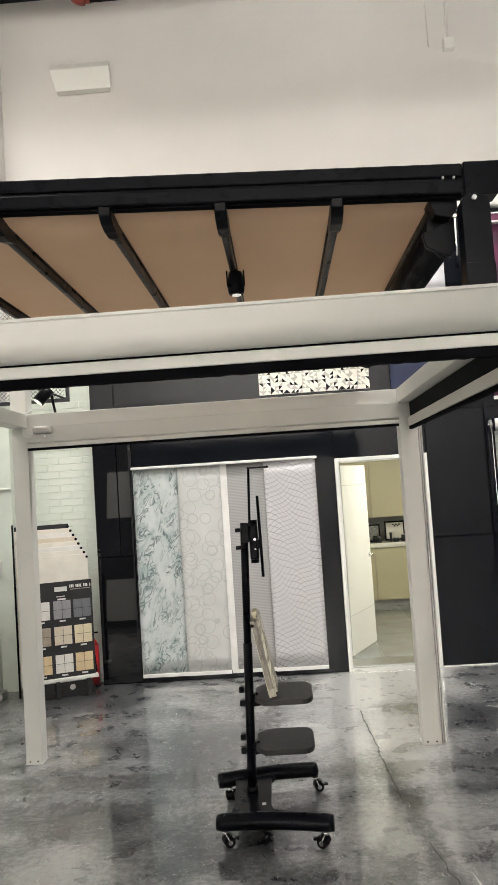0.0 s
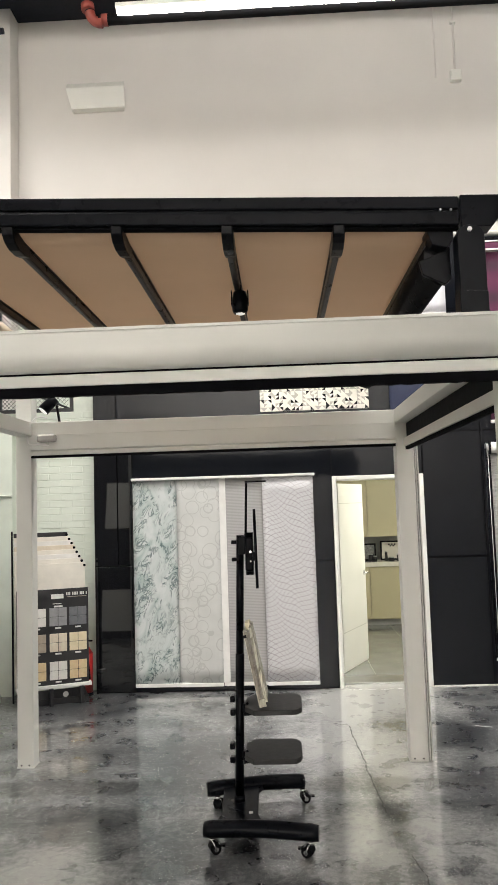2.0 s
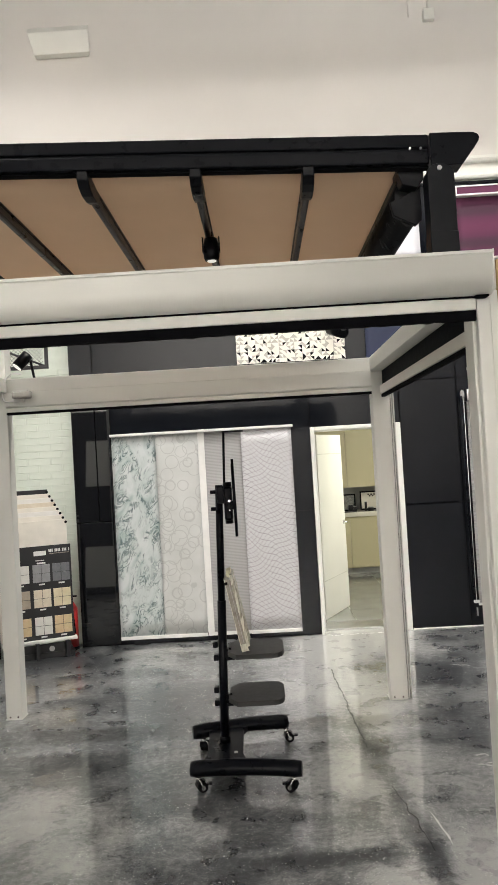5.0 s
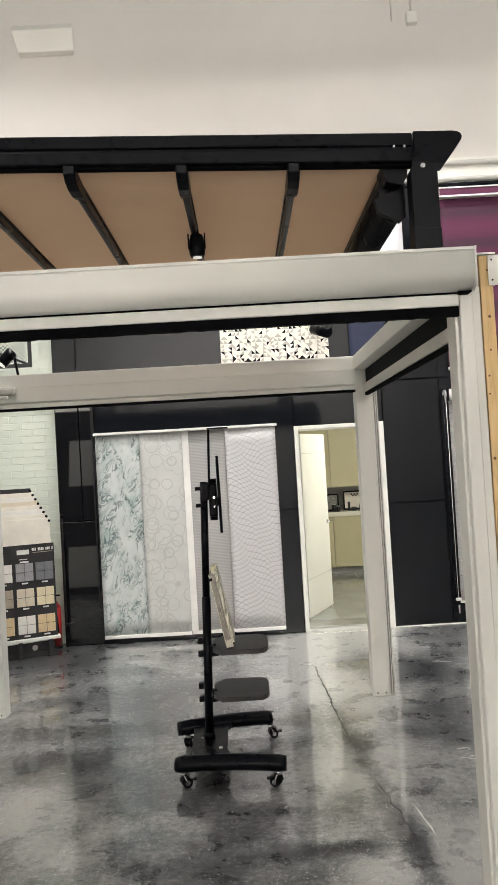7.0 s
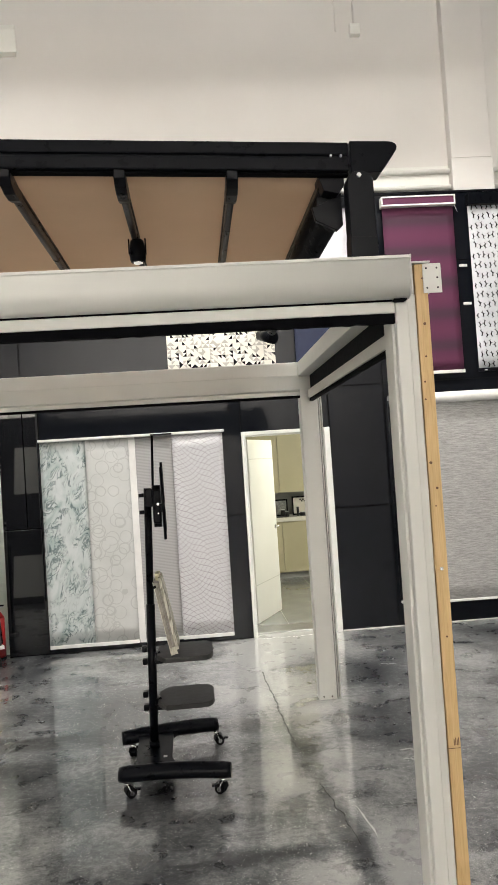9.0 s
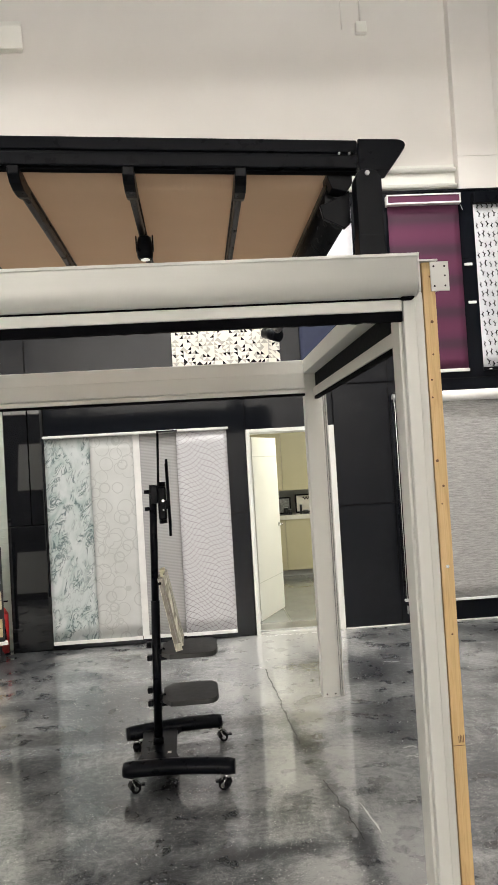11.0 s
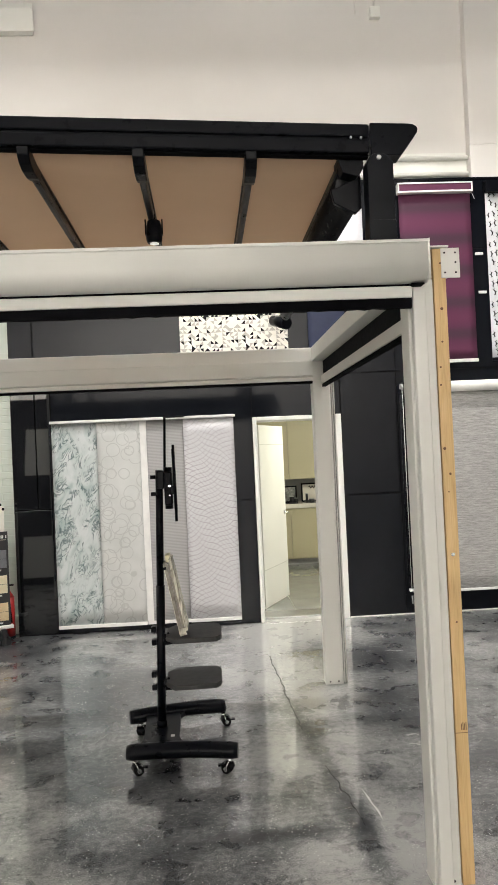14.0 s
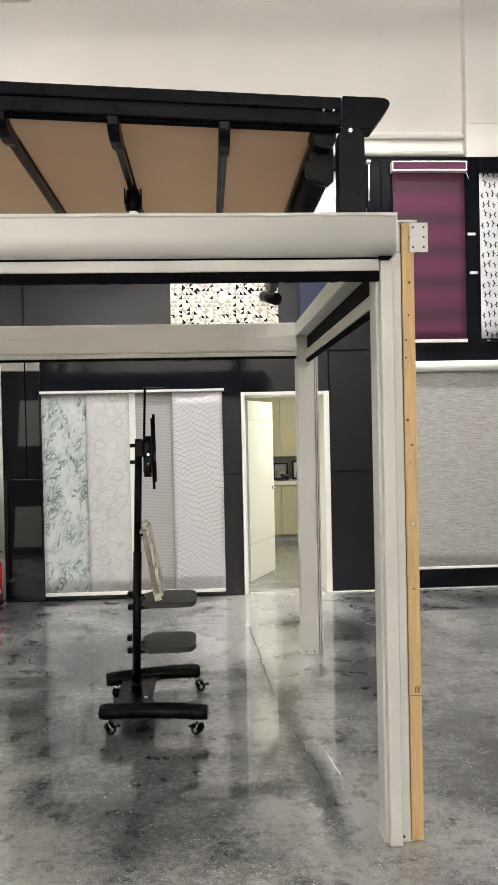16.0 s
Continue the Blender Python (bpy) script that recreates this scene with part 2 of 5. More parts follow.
def m_ring_cloth():
    n = Net("ringed_sheer", (0.7, 0.7, 0.69), 0.65)
    n.put("Specular IOR Level", 0.12)
    out = None
    for scale, off in ((4.9, 0.0), (5.5, 3.7), (6.2, 7.1)):
        v = n.node("ShaderNodeTexVoronoi")
        v.inputs["Scale"].default_value = scale
        m = n.node("ShaderNodeMapping")
        m.inputs["Scale"].default_value = (1, 0, 1)
        m.inputs["Location"].default_value = (off, 0, off)
        n.link(n.coord, m.inputs["Vector"])
        n.link(m.outputs[0], v.inputs["Vector"])
        d = n.math("ADD", v.outputs["Distance"], n.math("MULTIPLY", n.noise(16, 2), 0.08))
        ring = n.math("COMPARE", d, 0.43, 0.022)
        out = ring if out is None else n.math("MAXIMUM", out, ring)
    n.put("Base Color", n.mix(n.math("MULTIPLY", out, 0.5), n.ramp(n.noise(5, 4), [(0.3, (0.51, 0.52, 0.505)), (0.7, (0.58, 0.585, 0.57))]), (0.36, 0.37, 0.355)))
    return n.mat


def m_wave_cloth():
    n = Net("wave_lined_cloth", (0.72, 0.71, 0.72), 0.65)
    n.put("Specular IOR Level", 0.12)
    x, y, z = n.axes()
    out = None
    for k, phase, tilt in ((19.0, 0.4, 0.80), (16.0, 2.6, -0.72)):
        wob = n.math("SINE", n.math("MULTIPLY_ADD", x, k, n.math("MULTIPLY_ADD", z, 5.5, phase)))
        amp = n.math("MULTIPLY_ADD", n.noise(2.0, 1), 0.05, 0.004)
        u = n.math("MULTIPLY_ADD", wob, amp, n.math("MULTIPLY_ADD", x, tilt, z))
        fr = n.math("FRACT", n.math("MULTIPLY", u, 19.0))
        line = n.math("COMPARE", fr, 0.5, 0.05)
        out = line if out is None else n.math("MAXIMUM", out, line)
    n.put("Base Color", n.mix(n.math("MULTIPLY", out, 0.68), (0.57, 0.566, 0.58), (0.15, 0.125, 0.135)))
    return n.mat


def m_ribbed_cloth():
    n = Net("grey_ribbed_cloth", (0.4, 0.4, 0.4), 0.7)
    n.put("Specular IOR Level", 0.12)
    x, y, z = n.axes()
    rib = n.math("MULTIPLY_ADD", n.math("SINE", n.math("MULTIPLY", z, 420)), 0.5, 0.5)
    n.put("Base Color", n.mix(rib, (0.32, 0.315, 0.31), (0.41, 0.405, 0.40)))
    return n.mat


def m_purple():
    n = Net("purple_zebra_cloth", (0.16, 0.03, 0.1), 0.6)
    n.put("Specular IOR Level", 0.12)
    x, y, z = n.axes()
    band = n.math("MULTIPLY_ADD", n.math("SINE", n.math("MULTIPLY_ADD", z, 19.2, 0.3)), 0.5, 0.5)
    c = n.ramp(band, [(0.0, (0.050, 0.028, 0.039)), (0.4, (0.086, 0.027, 0.056)), (1.0, (0.104, 0.031, 0.064))])
    n.put("Base Color", n.mix(n.math("MULTIPLY", n.noise(90, 2, n.scaled(0.4, 1, 4)), 0.25), c, (0.10, 0.03, 0.07)))
    return n.mat


def m_grass_cloth():
    n = Net("grey_woven_cloth", (0.35, 0.34, 0.33), 0.8)
    n.put("Specular IOR Level", 0.12)
    s = n.noise(14, 6, n.scaled(0.7, 1, 9), 0.3, 0.7)
    f = n.noise(160, 3, n.scaled(0.25, 1, 2.0))
    n.put("Base Color", n.ramp(n.math("MULTIPLY_ADD", f, 0.3, n.math("MULTIPLY", s, 0.75)), [(0.36, (0.22, 0.215, 0.21)), (0.52, (0.36, 0.355, 0.345)), (0.68, (0.52, 0.51, 0.50))]))
    n.bump(s, 0.3, 0.002)
    return n.mat


def m_swatch(name, base, speck):
    n = Net(name, base, 0.35)
    n.put("Base Color", n.ramp(n.noise(25, 6), [(0.3, base), (0.7, speck)]))
    return n.mat


def m_kitchen_floor():
    n = Net("grey_floor_tile", (0.34, 0.34, 0.31), 0.12)
    n.put("Base Color", n.ramp(n.noise(3, 6), [(0.3, (0.20, 0.205, 0.195)), (0.7, (0.27, 0.275, 0.262))]))
    return n.mat


def m_film():
    n = Net("milky_plastic_film", (0.66, 0.63, 0.52), 0.25)
    n.put("Base Color", n.ramp(n.noise(9, 6, n.scaled(8, 2, 1.0), 1.2), [(0.3, (0.26, 0.24, 0.19)), (0.5, (0.62, 0.60, 0.50)), (0.7, (0.78, 0.77, 0.66))]))
    n.bump(n.noise(20, 4, n.scaled(5, 1, 1)), 0.5, 0.01)
    return n.mat


M_FLOOR, M_TILE, M_CANVAS, M_CLOTH, M_PINE = m_floor(), m_tile_black(), m_canvas(), m_cloth(), m_pine()
M_TILE_MIRROR = m_tile_mirror()
M_MARBLE, M_RING, M_WAVE, M_RIB = m_marble_cloth(), m_ring_cloth(), m_wave_cloth(), m_ribbed_cloth()
M_PURPLE, M_GRASS, M_KFLOOR, M_FILM = m_purple(), m_grass_cloth(), m_kitchen_floor(), m_film()
M_WRAP = m_swatch("wrapped_board_brown", (0.20, 0.175, 0.145), (0.36, 0.33, 0.28))
M_FLAP = plain("pale_yellow_card", (0.62, 0.58, 0.40), 0.6)
M_CRACK = plain("dark_joint_filler", (0.012, 0.012, 0.012), 0.5)
M_STAIN = plain("floor_stain", (0.03, 0.031, 0.032), 0.25)
M_SCUFF = plain("plaster_scuff", (0.45, 0.45, 0.43), 0.5)
M_SQUIG = plain("cool_white_cloth", (0.66, 0.665, 0.70), 0.7)
M_GROOVESHADE = plain("groove_shade_paint", (0.62, 0.62, 0.57), 0.5)
M_SMEAR = plain("white_paint_smear", (0.7, 0.7, 0.68), 0.4)


# ---- mesh helpers ----
def box(bm, x0, x1, y0, y1, z0, z1, bevel=0.0):
    vs = [bm.verts.new((x, y, z)) for x in (x0, x1) for y in (y0, y1) for z in (z0, z1)]
    fs = [bm.faces.new([vs[i] for i in f]) for f in ((0, 1, 3, 2), (4, 6, 7, 5), (0, 4, 5, 1), (2, 3, 7, 6), (0, 2, 6, 4), (1, 5, 7, 3))]
    if bevel:
        es = list({e for f in fs for e in f.edges})
        bmesh.ops.bevel(bm, geom=es, offset=bevel, segments=2, affect="EDGES", profile=0.5)
    return bm


def tube(bm, p0, p1, r, n=16, r1=None):
    p0, p1 = Vector(p0), Vector(p1)
    r1 = r if r1 is None else r1
    q = (p1 - p0).to_track_quat("Z", "Y")
    rings = []
    for p, rr in ((p0, r), (p1, r1)):
        rings.append([bm.verts.new(p + q @ Vector((rr * math.cos(2 * math.pi * i / n), rr * math.sin(2 * math.pi * i / n), 0))) for i in range(n)])
    for i in range(n):
        f = bm.faces.new((rings[0][i], rings[0][(i + 1) % n], rings[1][(i + 1) % n], rings[1][i]))
        f.smooth = True
    bm.faces.new(rings[0][::-1])
    bm.faces.new(rings[1])
    return bm


def prism(bm, pts, axis, a, b, smooth=False):
    """A flat outline pushed from a to b along an axis; the outline's two numbers are the other two axes in order."""
    def at(p, v):
        p = list(p)
        p.insert("xyz".index(axis), v)
        return p
    lo, hi = [bm.verts.new(at(p, a)) for p in pts], [bm.verts.new(at(p, b)) for p in pts]
    n = len(pts)
    for i in range(n):
        f = bm.faces.new((lo[i], lo[(i + 1) % n], hi[(i + 1) % n], hi[i]))
        f.smooth = smooth
    bm.faces.new(lo[::-1])
    bm.faces.new(hi)
    bmesh.ops.recalc_face_normals(bm, faces=bm.faces[:])
    return bm


def soft(bm, off=0.003):
    """Rounds all the edges a little, as on a moulded or cast part."""
    bmesh.ops.bevel(bm, geom=bm.edges[:], offset=off, segments=2, affect="EDGES", profile=0.5)
    return bm


def sheet(bm, x0, x1, z0, z1, y, nx, nz, fn, thick=0.003):
    """An upright cloth in the x-z plane with gentle depth fn(x, z), and a real thickness."""
    g = [[[bm.verts.new((x0 + (x1 - x0) * i / nx, y + fn(x0 + (x1 - x0) * i / nx, z0 + (z1 - z0) * j / nz) + d, z0 + (z1 - z0) * j / nz)) for j in range(nz + 1)] for i in range(nx + 1)] for d in (0, thick)]
    for k in (0, 1):
        for i in range(nx):
            for j in range(nz):
                q = (g[k][i][j], g[k][i + 1][j], g[k][i + 1][j + 1], g[k][i][j + 1])
                bm.faces.new(q if k == 0 else q[::-1]).smooth = True
    for i in range(nx):
        for j in (0, nz):
            bm.faces.new((g[0][i][j], g[0][i + 1][j], g[1][i + 1][j], g[1][i][j]))
    for j in range(nz):
        for i in (0, nx):
            bm.faces.new((g[0][i][j], g[0][i][j + 1], g[1][i][j + 1], g[1][i][j]))
    bmesh.ops.recalc_face_normals(bm, faces=bm.faces[:])
    return bm


def finish(name, bm, material):
    me = bpy.data.meshes.new(name)
    bm.to_mesh(me)
    bm.free()
    me.materials.append(material)
    return me


def part(name, bm, material, parent, label=""):
    ob = new(name, finish(name, bm, material))
    ob.parent = parent
    if parent.parent is None:
        ob.matrix_parent_inverse = Matrix.Translation(-parent.location)
    return tagged(ob, label)


def thing(name, at, label, category, group="", kind=""):
    ob = new(name)
    ob.location = at
    ob.empty_display_size = 0.1
    return tagged(ob, label, category, group, kind)


def single(name, bm, material, label, category, group="", kind=""):
    return tagged(new(name, finish(name, bm, material)), label, category, group, kind)


def B():
    return bmesh.new()


def block(x0, x1, y0, y1, z0, z1, bevel=0.0):
    return box(B(), x0, x1, y0, y1, z0, z1, bevel)


def rod(p0, p1, r, n=16, r1=None):
    return tube(B(), p0, p1, r, n, r1)


def setting(name, bm, material, label, category):
    return single(name, bm, material, label, category, kind="structure")


# ---- the hall ----
WY, UY = 7.85, 8.05  # face of the black cladding, face of the white wall
DOOR = (1.078, 1.885, 2.04)
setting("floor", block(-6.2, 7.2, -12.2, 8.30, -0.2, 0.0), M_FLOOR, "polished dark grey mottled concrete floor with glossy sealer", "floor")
setting("ceiling", block(-6.2, 7.2, -12.2, 8.30, 7.2, 7.35), M_CEIL, "black painted open ceiling deck", "ceiling")
back = B()
box(back, -6.2, 1.035, UY, 8.30, 0, 7.2)
box(back, 1.944, 7.2, UY, 8.30, 0, 7.2)
box(back, 1.035, 1.944, UY, 8.30, 2.08, 7.2)
setting("wall_north", back, M_WALL, "tall warm white painted wall above black tile cladding", "wall")
# unseen closing walls; south and west are made white as added reflectors
setting("wall_south", block(-6.2, 7.2, -12.4, -12.2, 0, 7.2), M_WALL, "plain unseen end wall, white to bounce light forward", "wall")
setting("wall_west", block(-6.4, -6.2, -12.4, 8.3, 0, 7.2), M_WALL, "plain unseen side wall, white to bounce light inward", "wall")
setting("wall_east", block(7.2, 7.4, -12.4, 8.3, 0, 7.2), M_DULL, "plain unseen side wall in dull taupe", "wall")

# pilasters with their paint joints
setting("pilaster_west", block(-2.53, -2.195, 7.80, UY, 0, 7.2, 0.008), M_WALL, "white painted wall pilaster carrying conduits", "pilaster")
pe = B()
box(pe, 3.46, 3.90, 7.93, UY, 4.85, 7.2, 0.006)
box(pe, 3.455, 3.905, 7.925, UY, 4.452, 4.847, 0.006)
setting("pilaster_east", pe, M_WALL, "white painted boxed pilaster above black cladding", "pilaster")
for z0, z1 in ((4.70, 4.77), (4.535, 4.59)):
    rail = B()
    for a, b in ((-1.3, 3.45), (3.91, 7.2)):
        tube(rail, (a, 7.995, (z0 + z1) / 2), (b, 7.995, (z0 + z1) / 2), 0.026, 12)
    setting("trim", rail, M_TRIM, "white painted pipe running along the wall", "pipe")
setting("trim", block(-1.3, 3.45, 8.02, UY, 4.45, 4.80), M_TRIM, "flat white board behind the wall pipes", "trim")

# backing of the cladding and a thin pale line at the floor
clad = B()
box(clad, -1.375, 1.035, 7.868, UY - 0.002, 0, 4.45)
box(clad, 1.944, 7.2, 7.868, UY - 0.002, 0, 4.45)
box(clad, 1.035, 1.944, 7.868, UY - 0.002, 2.08, 4.45)
wall_clad = setting("wall_cladding", clad, M_RUBBER, "high gloss black large-format tile cladding", "wall cladding")
setting("baseboard", block(1.95, 7.2, 7.845, 7.852, 0, 0.012), M_TRIM, "thin white sealant line at the floor", "sealant")
setting("trim", block(-1.375, 7.2, 7.84, 7.868, 4.452, 4.47), M_BLACK, "thin black edge profile on top of the cladding", "trim")

# painted brick field in the corner
brick_wall = setting("wall_brick", block(-2.24, -1.38, 8.0, 8.048, 0, 4.45), M_MORTAR, "white painted brick wall with raked joints", "brick wall")

# door to the kitchen
casing = thing("door_frame", (1.48, 7.84, 0), "white painted timber door casing in black cladding", "door frame", kind="structure")
part("jamb", block(1.036, DOOR[0], 7.835, 8.30, 0, 2.078, 0.004), M_TRIM, casing)
part("jamb", block(DOOR[1], 1.943, 7.835, 8.30, 0, 2.078, 0.004), M_TRIM, casing)
part("head", block(DOOR[0], DOOR[1], 7.836, 8.30, DOOR[2], 2.078, 0.004), M_TRIM, casing)
part("threshold", block(DOOR[0], DOOR[1], 8.0, 8.30, 0.0, 0.018, 0.004), M_ZINC, casing, "scuffed metal threshold strip")


def kitchen_door():
    d = thing("door", (1.10, 8.46, 0), "white panelled door standing open into the kitchen", "door")
    L, T, H = 0.79, 0.04, 2.02
    leaf = block(0, L, -T, 0, 0.012, H, 0.003)
    me = part("leaf", leaf, M_TRIM, d)
    # nothing is cut: thin darker strips paint the grooves' shade on the leaf
    grooves = [part("groove", block(0.0, L, 0.0005, 0.0025, z, z + 0.008), M_GROOVESHADE, d) for z in (0.42, 0.93, 1.44, 1.80)]
    pieces = [me, *grooves]
    g2 = [part("groove", block(0.0, L, -T - 0.0025, -T - 0.0005, z, z + 0.008), M_GROOVESHADE, d) for z in (0.42, 1.80)]
    h = B()
    tube(h, (L - 0.06, -T, 1.0), (L - 0.06, -T - 0.05, 1.0), 0.012)
    tube(h, (L - 0.06, -T - 0.05, 1.0), (L - 0.17, -T - 0.05, 1.0), 0.009)
    tube(h, (L - 0.06, -T, 1.0), (L - 0.06, -T - 0.008, 1.0), 0.026)
    handle = part("handle", h, M_CHROME, d, "chrome lever handle")
    for ob in [*pieces, *g2, handle]:
        ob.matrix_parent_inverse = Matrix.Identity(4)
    d.rotation_euler = (0, 0, math.atan2(0.715, 0.338))


kitchen_door()

# ---- kitchen behind the door ----
setting("floor_kitchen", block(0.2, 3.4, 8.30, 12.1, -0.2, 0.0), M_MORTAR, "grout bed of the kitchen floor", "floor")
setting("wall_kitchen_west", block(0.05, 0.2, 8.3, 12.1, 0, 2.7), M_TRIM, "plain pale kitchen wall", "wall")
setting("wall_kitchen_east", block(3.4, 3.55, 8.3, 12.1, 0, 2.7), M_TRIM, "plain pale kitchen wall", "wall")
setting("wall_kitchen_north", block(0.05, 3.55, 12.1, 12.25, 0, 2.7), M_SPLASH, "grey tiled kitchen back wall", "wall")
setting("ceiling_kitchen", block(0.05, 3.55, 8.30, 12.1, 2.7, 2.8), M_TRIM, "plain white kitchen ceiling", "ceiling")
kl = bpy.data.lights.new("kitchen_lamp", "AREA")
kl.shape, kl.size, kl.size_y, kl.energy, kl.color = "RECTANGLE", 1.2, 0.5, 50, (1.0, 0.97, 0.84)
klo = new("kitchen_lamp", kl)
klo.location = (2.72, 9.0, 2.66)
fix = thing("ceiling_light", (2.72, 9.0, 2.7), "flat white rectangular kitchen ceiling light", "ceiling light")
part("frame", block(2.10, 3.34, 8.73, 9.27, 2.672, 2.699, 0.004), M_TRIM, fix)

edges_x = [0.2, 0.72, 1.24, 1.79, 2.38, 2.95, 3.4]
for a, b in zip(edges_x, edges_x[1:]):
    low = thing("base_cabinet", ((a + b) / 2, 11.7, 0), "beige laminate kitchen base cabinet with plain door", "cabinet", "kitchen base cabinets")
    part("body", block(a + 0.001, b - 0.001, 11.47, 12.098, 0.10, 0.86), M_CAB, low)
    part("door", block(a + 0.003, b - 0.003, 11.45, 11.468, 0.11, 0.855, 0.002), M_CAB, low)
    part("plinth", block(a + 0.001, b - 0.001, 11.52, 11.54, 0.0, 0.10), M_GREYPL, low, "grey plinth board")
    up = thing("wall_cabinet", ((a + b) / 2, 11.8, 1.3), "beige laminate wall cabinet with plain door", "cabinet", "kitchen wall cabinets")
    part("body", block(a + 0.001, b - 0.001, 11.52, 12.098, 1.30, 2.5), M_CAB, up)
    part("door", block(a + 0.003, b - 0.003, 11.50, 11.518, 1.295, 2.5, 0.002), M_CAB, up)
single("worktop", block(0.2, 3.4, 11.42, 12.098, 0.861, 0.925, 0.004), M_COUNTER, "pale stone worktop on beige base cabinets", "worktop")


def picture(x0, x1, z1, y, inside, label):
    p = thing("picture_frame", ((x0 + x1) / 2, y, 0.926), label, "picture frame", "frames on the worktop")
    f = B()
    for a in ((x0, x0 + 0.022, 0.926, z1), (x1 - 0.022, x1, 0.926, z1), (x0 + 0.022, x1 - 0.022, 0.926, 0.95), (x0 + 0.022, x1 - 0.022, z1 - 0.022, z1)):
        box(f, a[0], a[1], y - 0.02, y, a[2], a[3], 0.003)
    part("frame", f, M_BLACK, p)
    part("picture", block(x0 + 0.022, x1 - 0.022, y - 0.01, y - 0.004, 0.95, z1 - 0.022), inside, p)
    return p


M_PIC1 = m_swatch("picture_grey", (0.06, 0.06, 0.06), (0.34, 0.35, 0.33))
p1 = picture(1.70, 1.925, 1.185, 11.75, M_PIC1, "black framed grey picture leaning on the worktop")
p2 = picture(2.00, 2.30, 1.215, 11.80, M_CARDW, "black framed white picture leaning on the worktop")
chk = B()
for i in range(5):
    for j in range(2):
        if (i + j) % 2 == 0:
            box(chk, 2.12 + i * 0.022, 2.142 + i * 0.022, 11.786, 11.789, 1.15 - j * 0.022, 1.172 - j * 0.022)
part("pattern", chk, M_BLACK, p2, "black checker marks")
for x, y, r, h in ((1.83, 11.60, 0.035, 0.10), (1.89, 11.58, 0.03, 0.07), (2.06, 11.60, 0.02, 0.13), (2.13, 11.58, 0.045, 0.05), (2.24, 11.60, 0.03, 0.09)):
    c = thing("canister", (x, y, 0.926), "small dark kitchen canister on the worktop", "canister", "worktop clutter")
    part("body", rod((x, y, 0.926), (x, y, 0.926 + h), r, 14, r * 0.9), M_BOARD, c)
    part("lid", rod((x, y, 0.9262 + h), (x, y, 0.938 + h), r * 0.92, 14), M_ZINC, c)
tray = B()
box(tray, 1.72, 1.90, 11.47, 11.56, 0.926, 0.938, 0.004)
single("tray", tray, M_BOARD, "low dark tray on the worktop", "tray")

# ---- panel track with four sample cloths ----
track = thing("panel_blind", (-0.05, 7.82, 2.1), "sliding panel blind with four sample cloths on black tile", "panel blind")
part("head_rail", block(-0.985, 0.862, 7.795, 7.848, 2.092, 2.118, 0.004), M_ROD, track, "slim white aluminium head rail")
for x0, x1, y, mat, lab in ((-0.975, -0.525, 7.835, M_MARBLE, "sheer cloth with grey green marbling"), (-0.527, -0.10, 7.825, M_RING, "off-white cloth with faint rings"),
                            (-0.095, 0.36, 7.838, M_RIB, "grey ribbed screen cloth"), (0.335, 0.842, 7.815, M_WAVE, "white cloth with fine dark wavy lines")):
    cl = part("cloth", sheet(B(), x0, x1, 0.085, 2.092, y, 10, 14, lambda x, z: 0.003 * math.sin(9 * x + 2 * z)), mat, track, lab)
    part("bottom_bar", block(x0, x1, y - 0.006, y + 0.009, 0.052, 0.086, 0.003), M_ROD, cl, "white bottom bar")
part("edge_band", block(-0.100, -0.035, 7.829, 7.833, 0.086, 2.092), M_ROD, track, "white selvedge strip")
part("draw_cord", rod((-0.985, 7.80, 2.10), (-0.985, 7.80, 0.62), 0.006, 8), M_BLACK, track, "black draw wand")
part("wand_end", rod((-0.985, 7.80, 0.62), (-0.985, 7.80, 0.54), 0.011, 10), M_BLACK, track)

# ---- samples on the cladding ----
tri = thing("tile_sample_board", (0.89, 7.84, 2.75), "white sample board with black and grey triangle mosaic", "sample board")
part("board", block(0.342, 1.437, 7.83, 7.848, 2.752, 3.45, 0.002), M_CARDW, tri)
rnd = random.Random(5)
dark, grey = B(), B()
S = 1.095 / 28
# each pair of cells is a pyramid, a pair pointing one way, or blank; the sheet repeats after fourteen cells
PAIRS = ((3, 2), (3, 2), (3, 3), (2, 2), (0, 1), (1, 1), (0, 0))
layout = {(i, j): (rnd.choice(PAIRS), rnd.random(), rnd.random()) for i in range(7) for j in range(9)}
for i in range(28):
    for j in range(17):
        x0, z0 = 0.342 + i * S, 2.754 + j * S
        drops, k, l = layout[i % 14 // 2, j % 9]
        drop, k = drops[i % 2], l if i % 2 else k
        if k < 0.74:
            bm = dark if k < 0.25 else grey
            c = [(x0, z0), (x0 + S, z0), (x0 + S, z0 + S), (x0, z0 + S)]
            bm.faces.new([bm.verts.new((p[0], 7.8292, p[1])) for n, p in enumerate(c) if n != drop])
part("mosaic", dark, M_BLACK, tri, "black mosaic triangles")["kind"] = "stuff"
part("mosaic", grey, plain("mosaic_grey", (0.43, 0.41, 0.36), 0.4), tri, "grey mosaic triangles")["kind"] = "stuff"

spot_b = thing("spotlight", (1.32, 7.5, 3.0), "black spotlight head in front of the sample board", "spotlight")
part("head", rod((1.27, 7.60, 3.01), (1.385, 7.42, 2.945), 0.052, 16, 0.060), M_BLACK, spot_b)
part("arm", rod((1.31, 7.60, 2.99), (1.31, 7.85, 3.02), 0.012, 8), M_BLACK, spot_b)

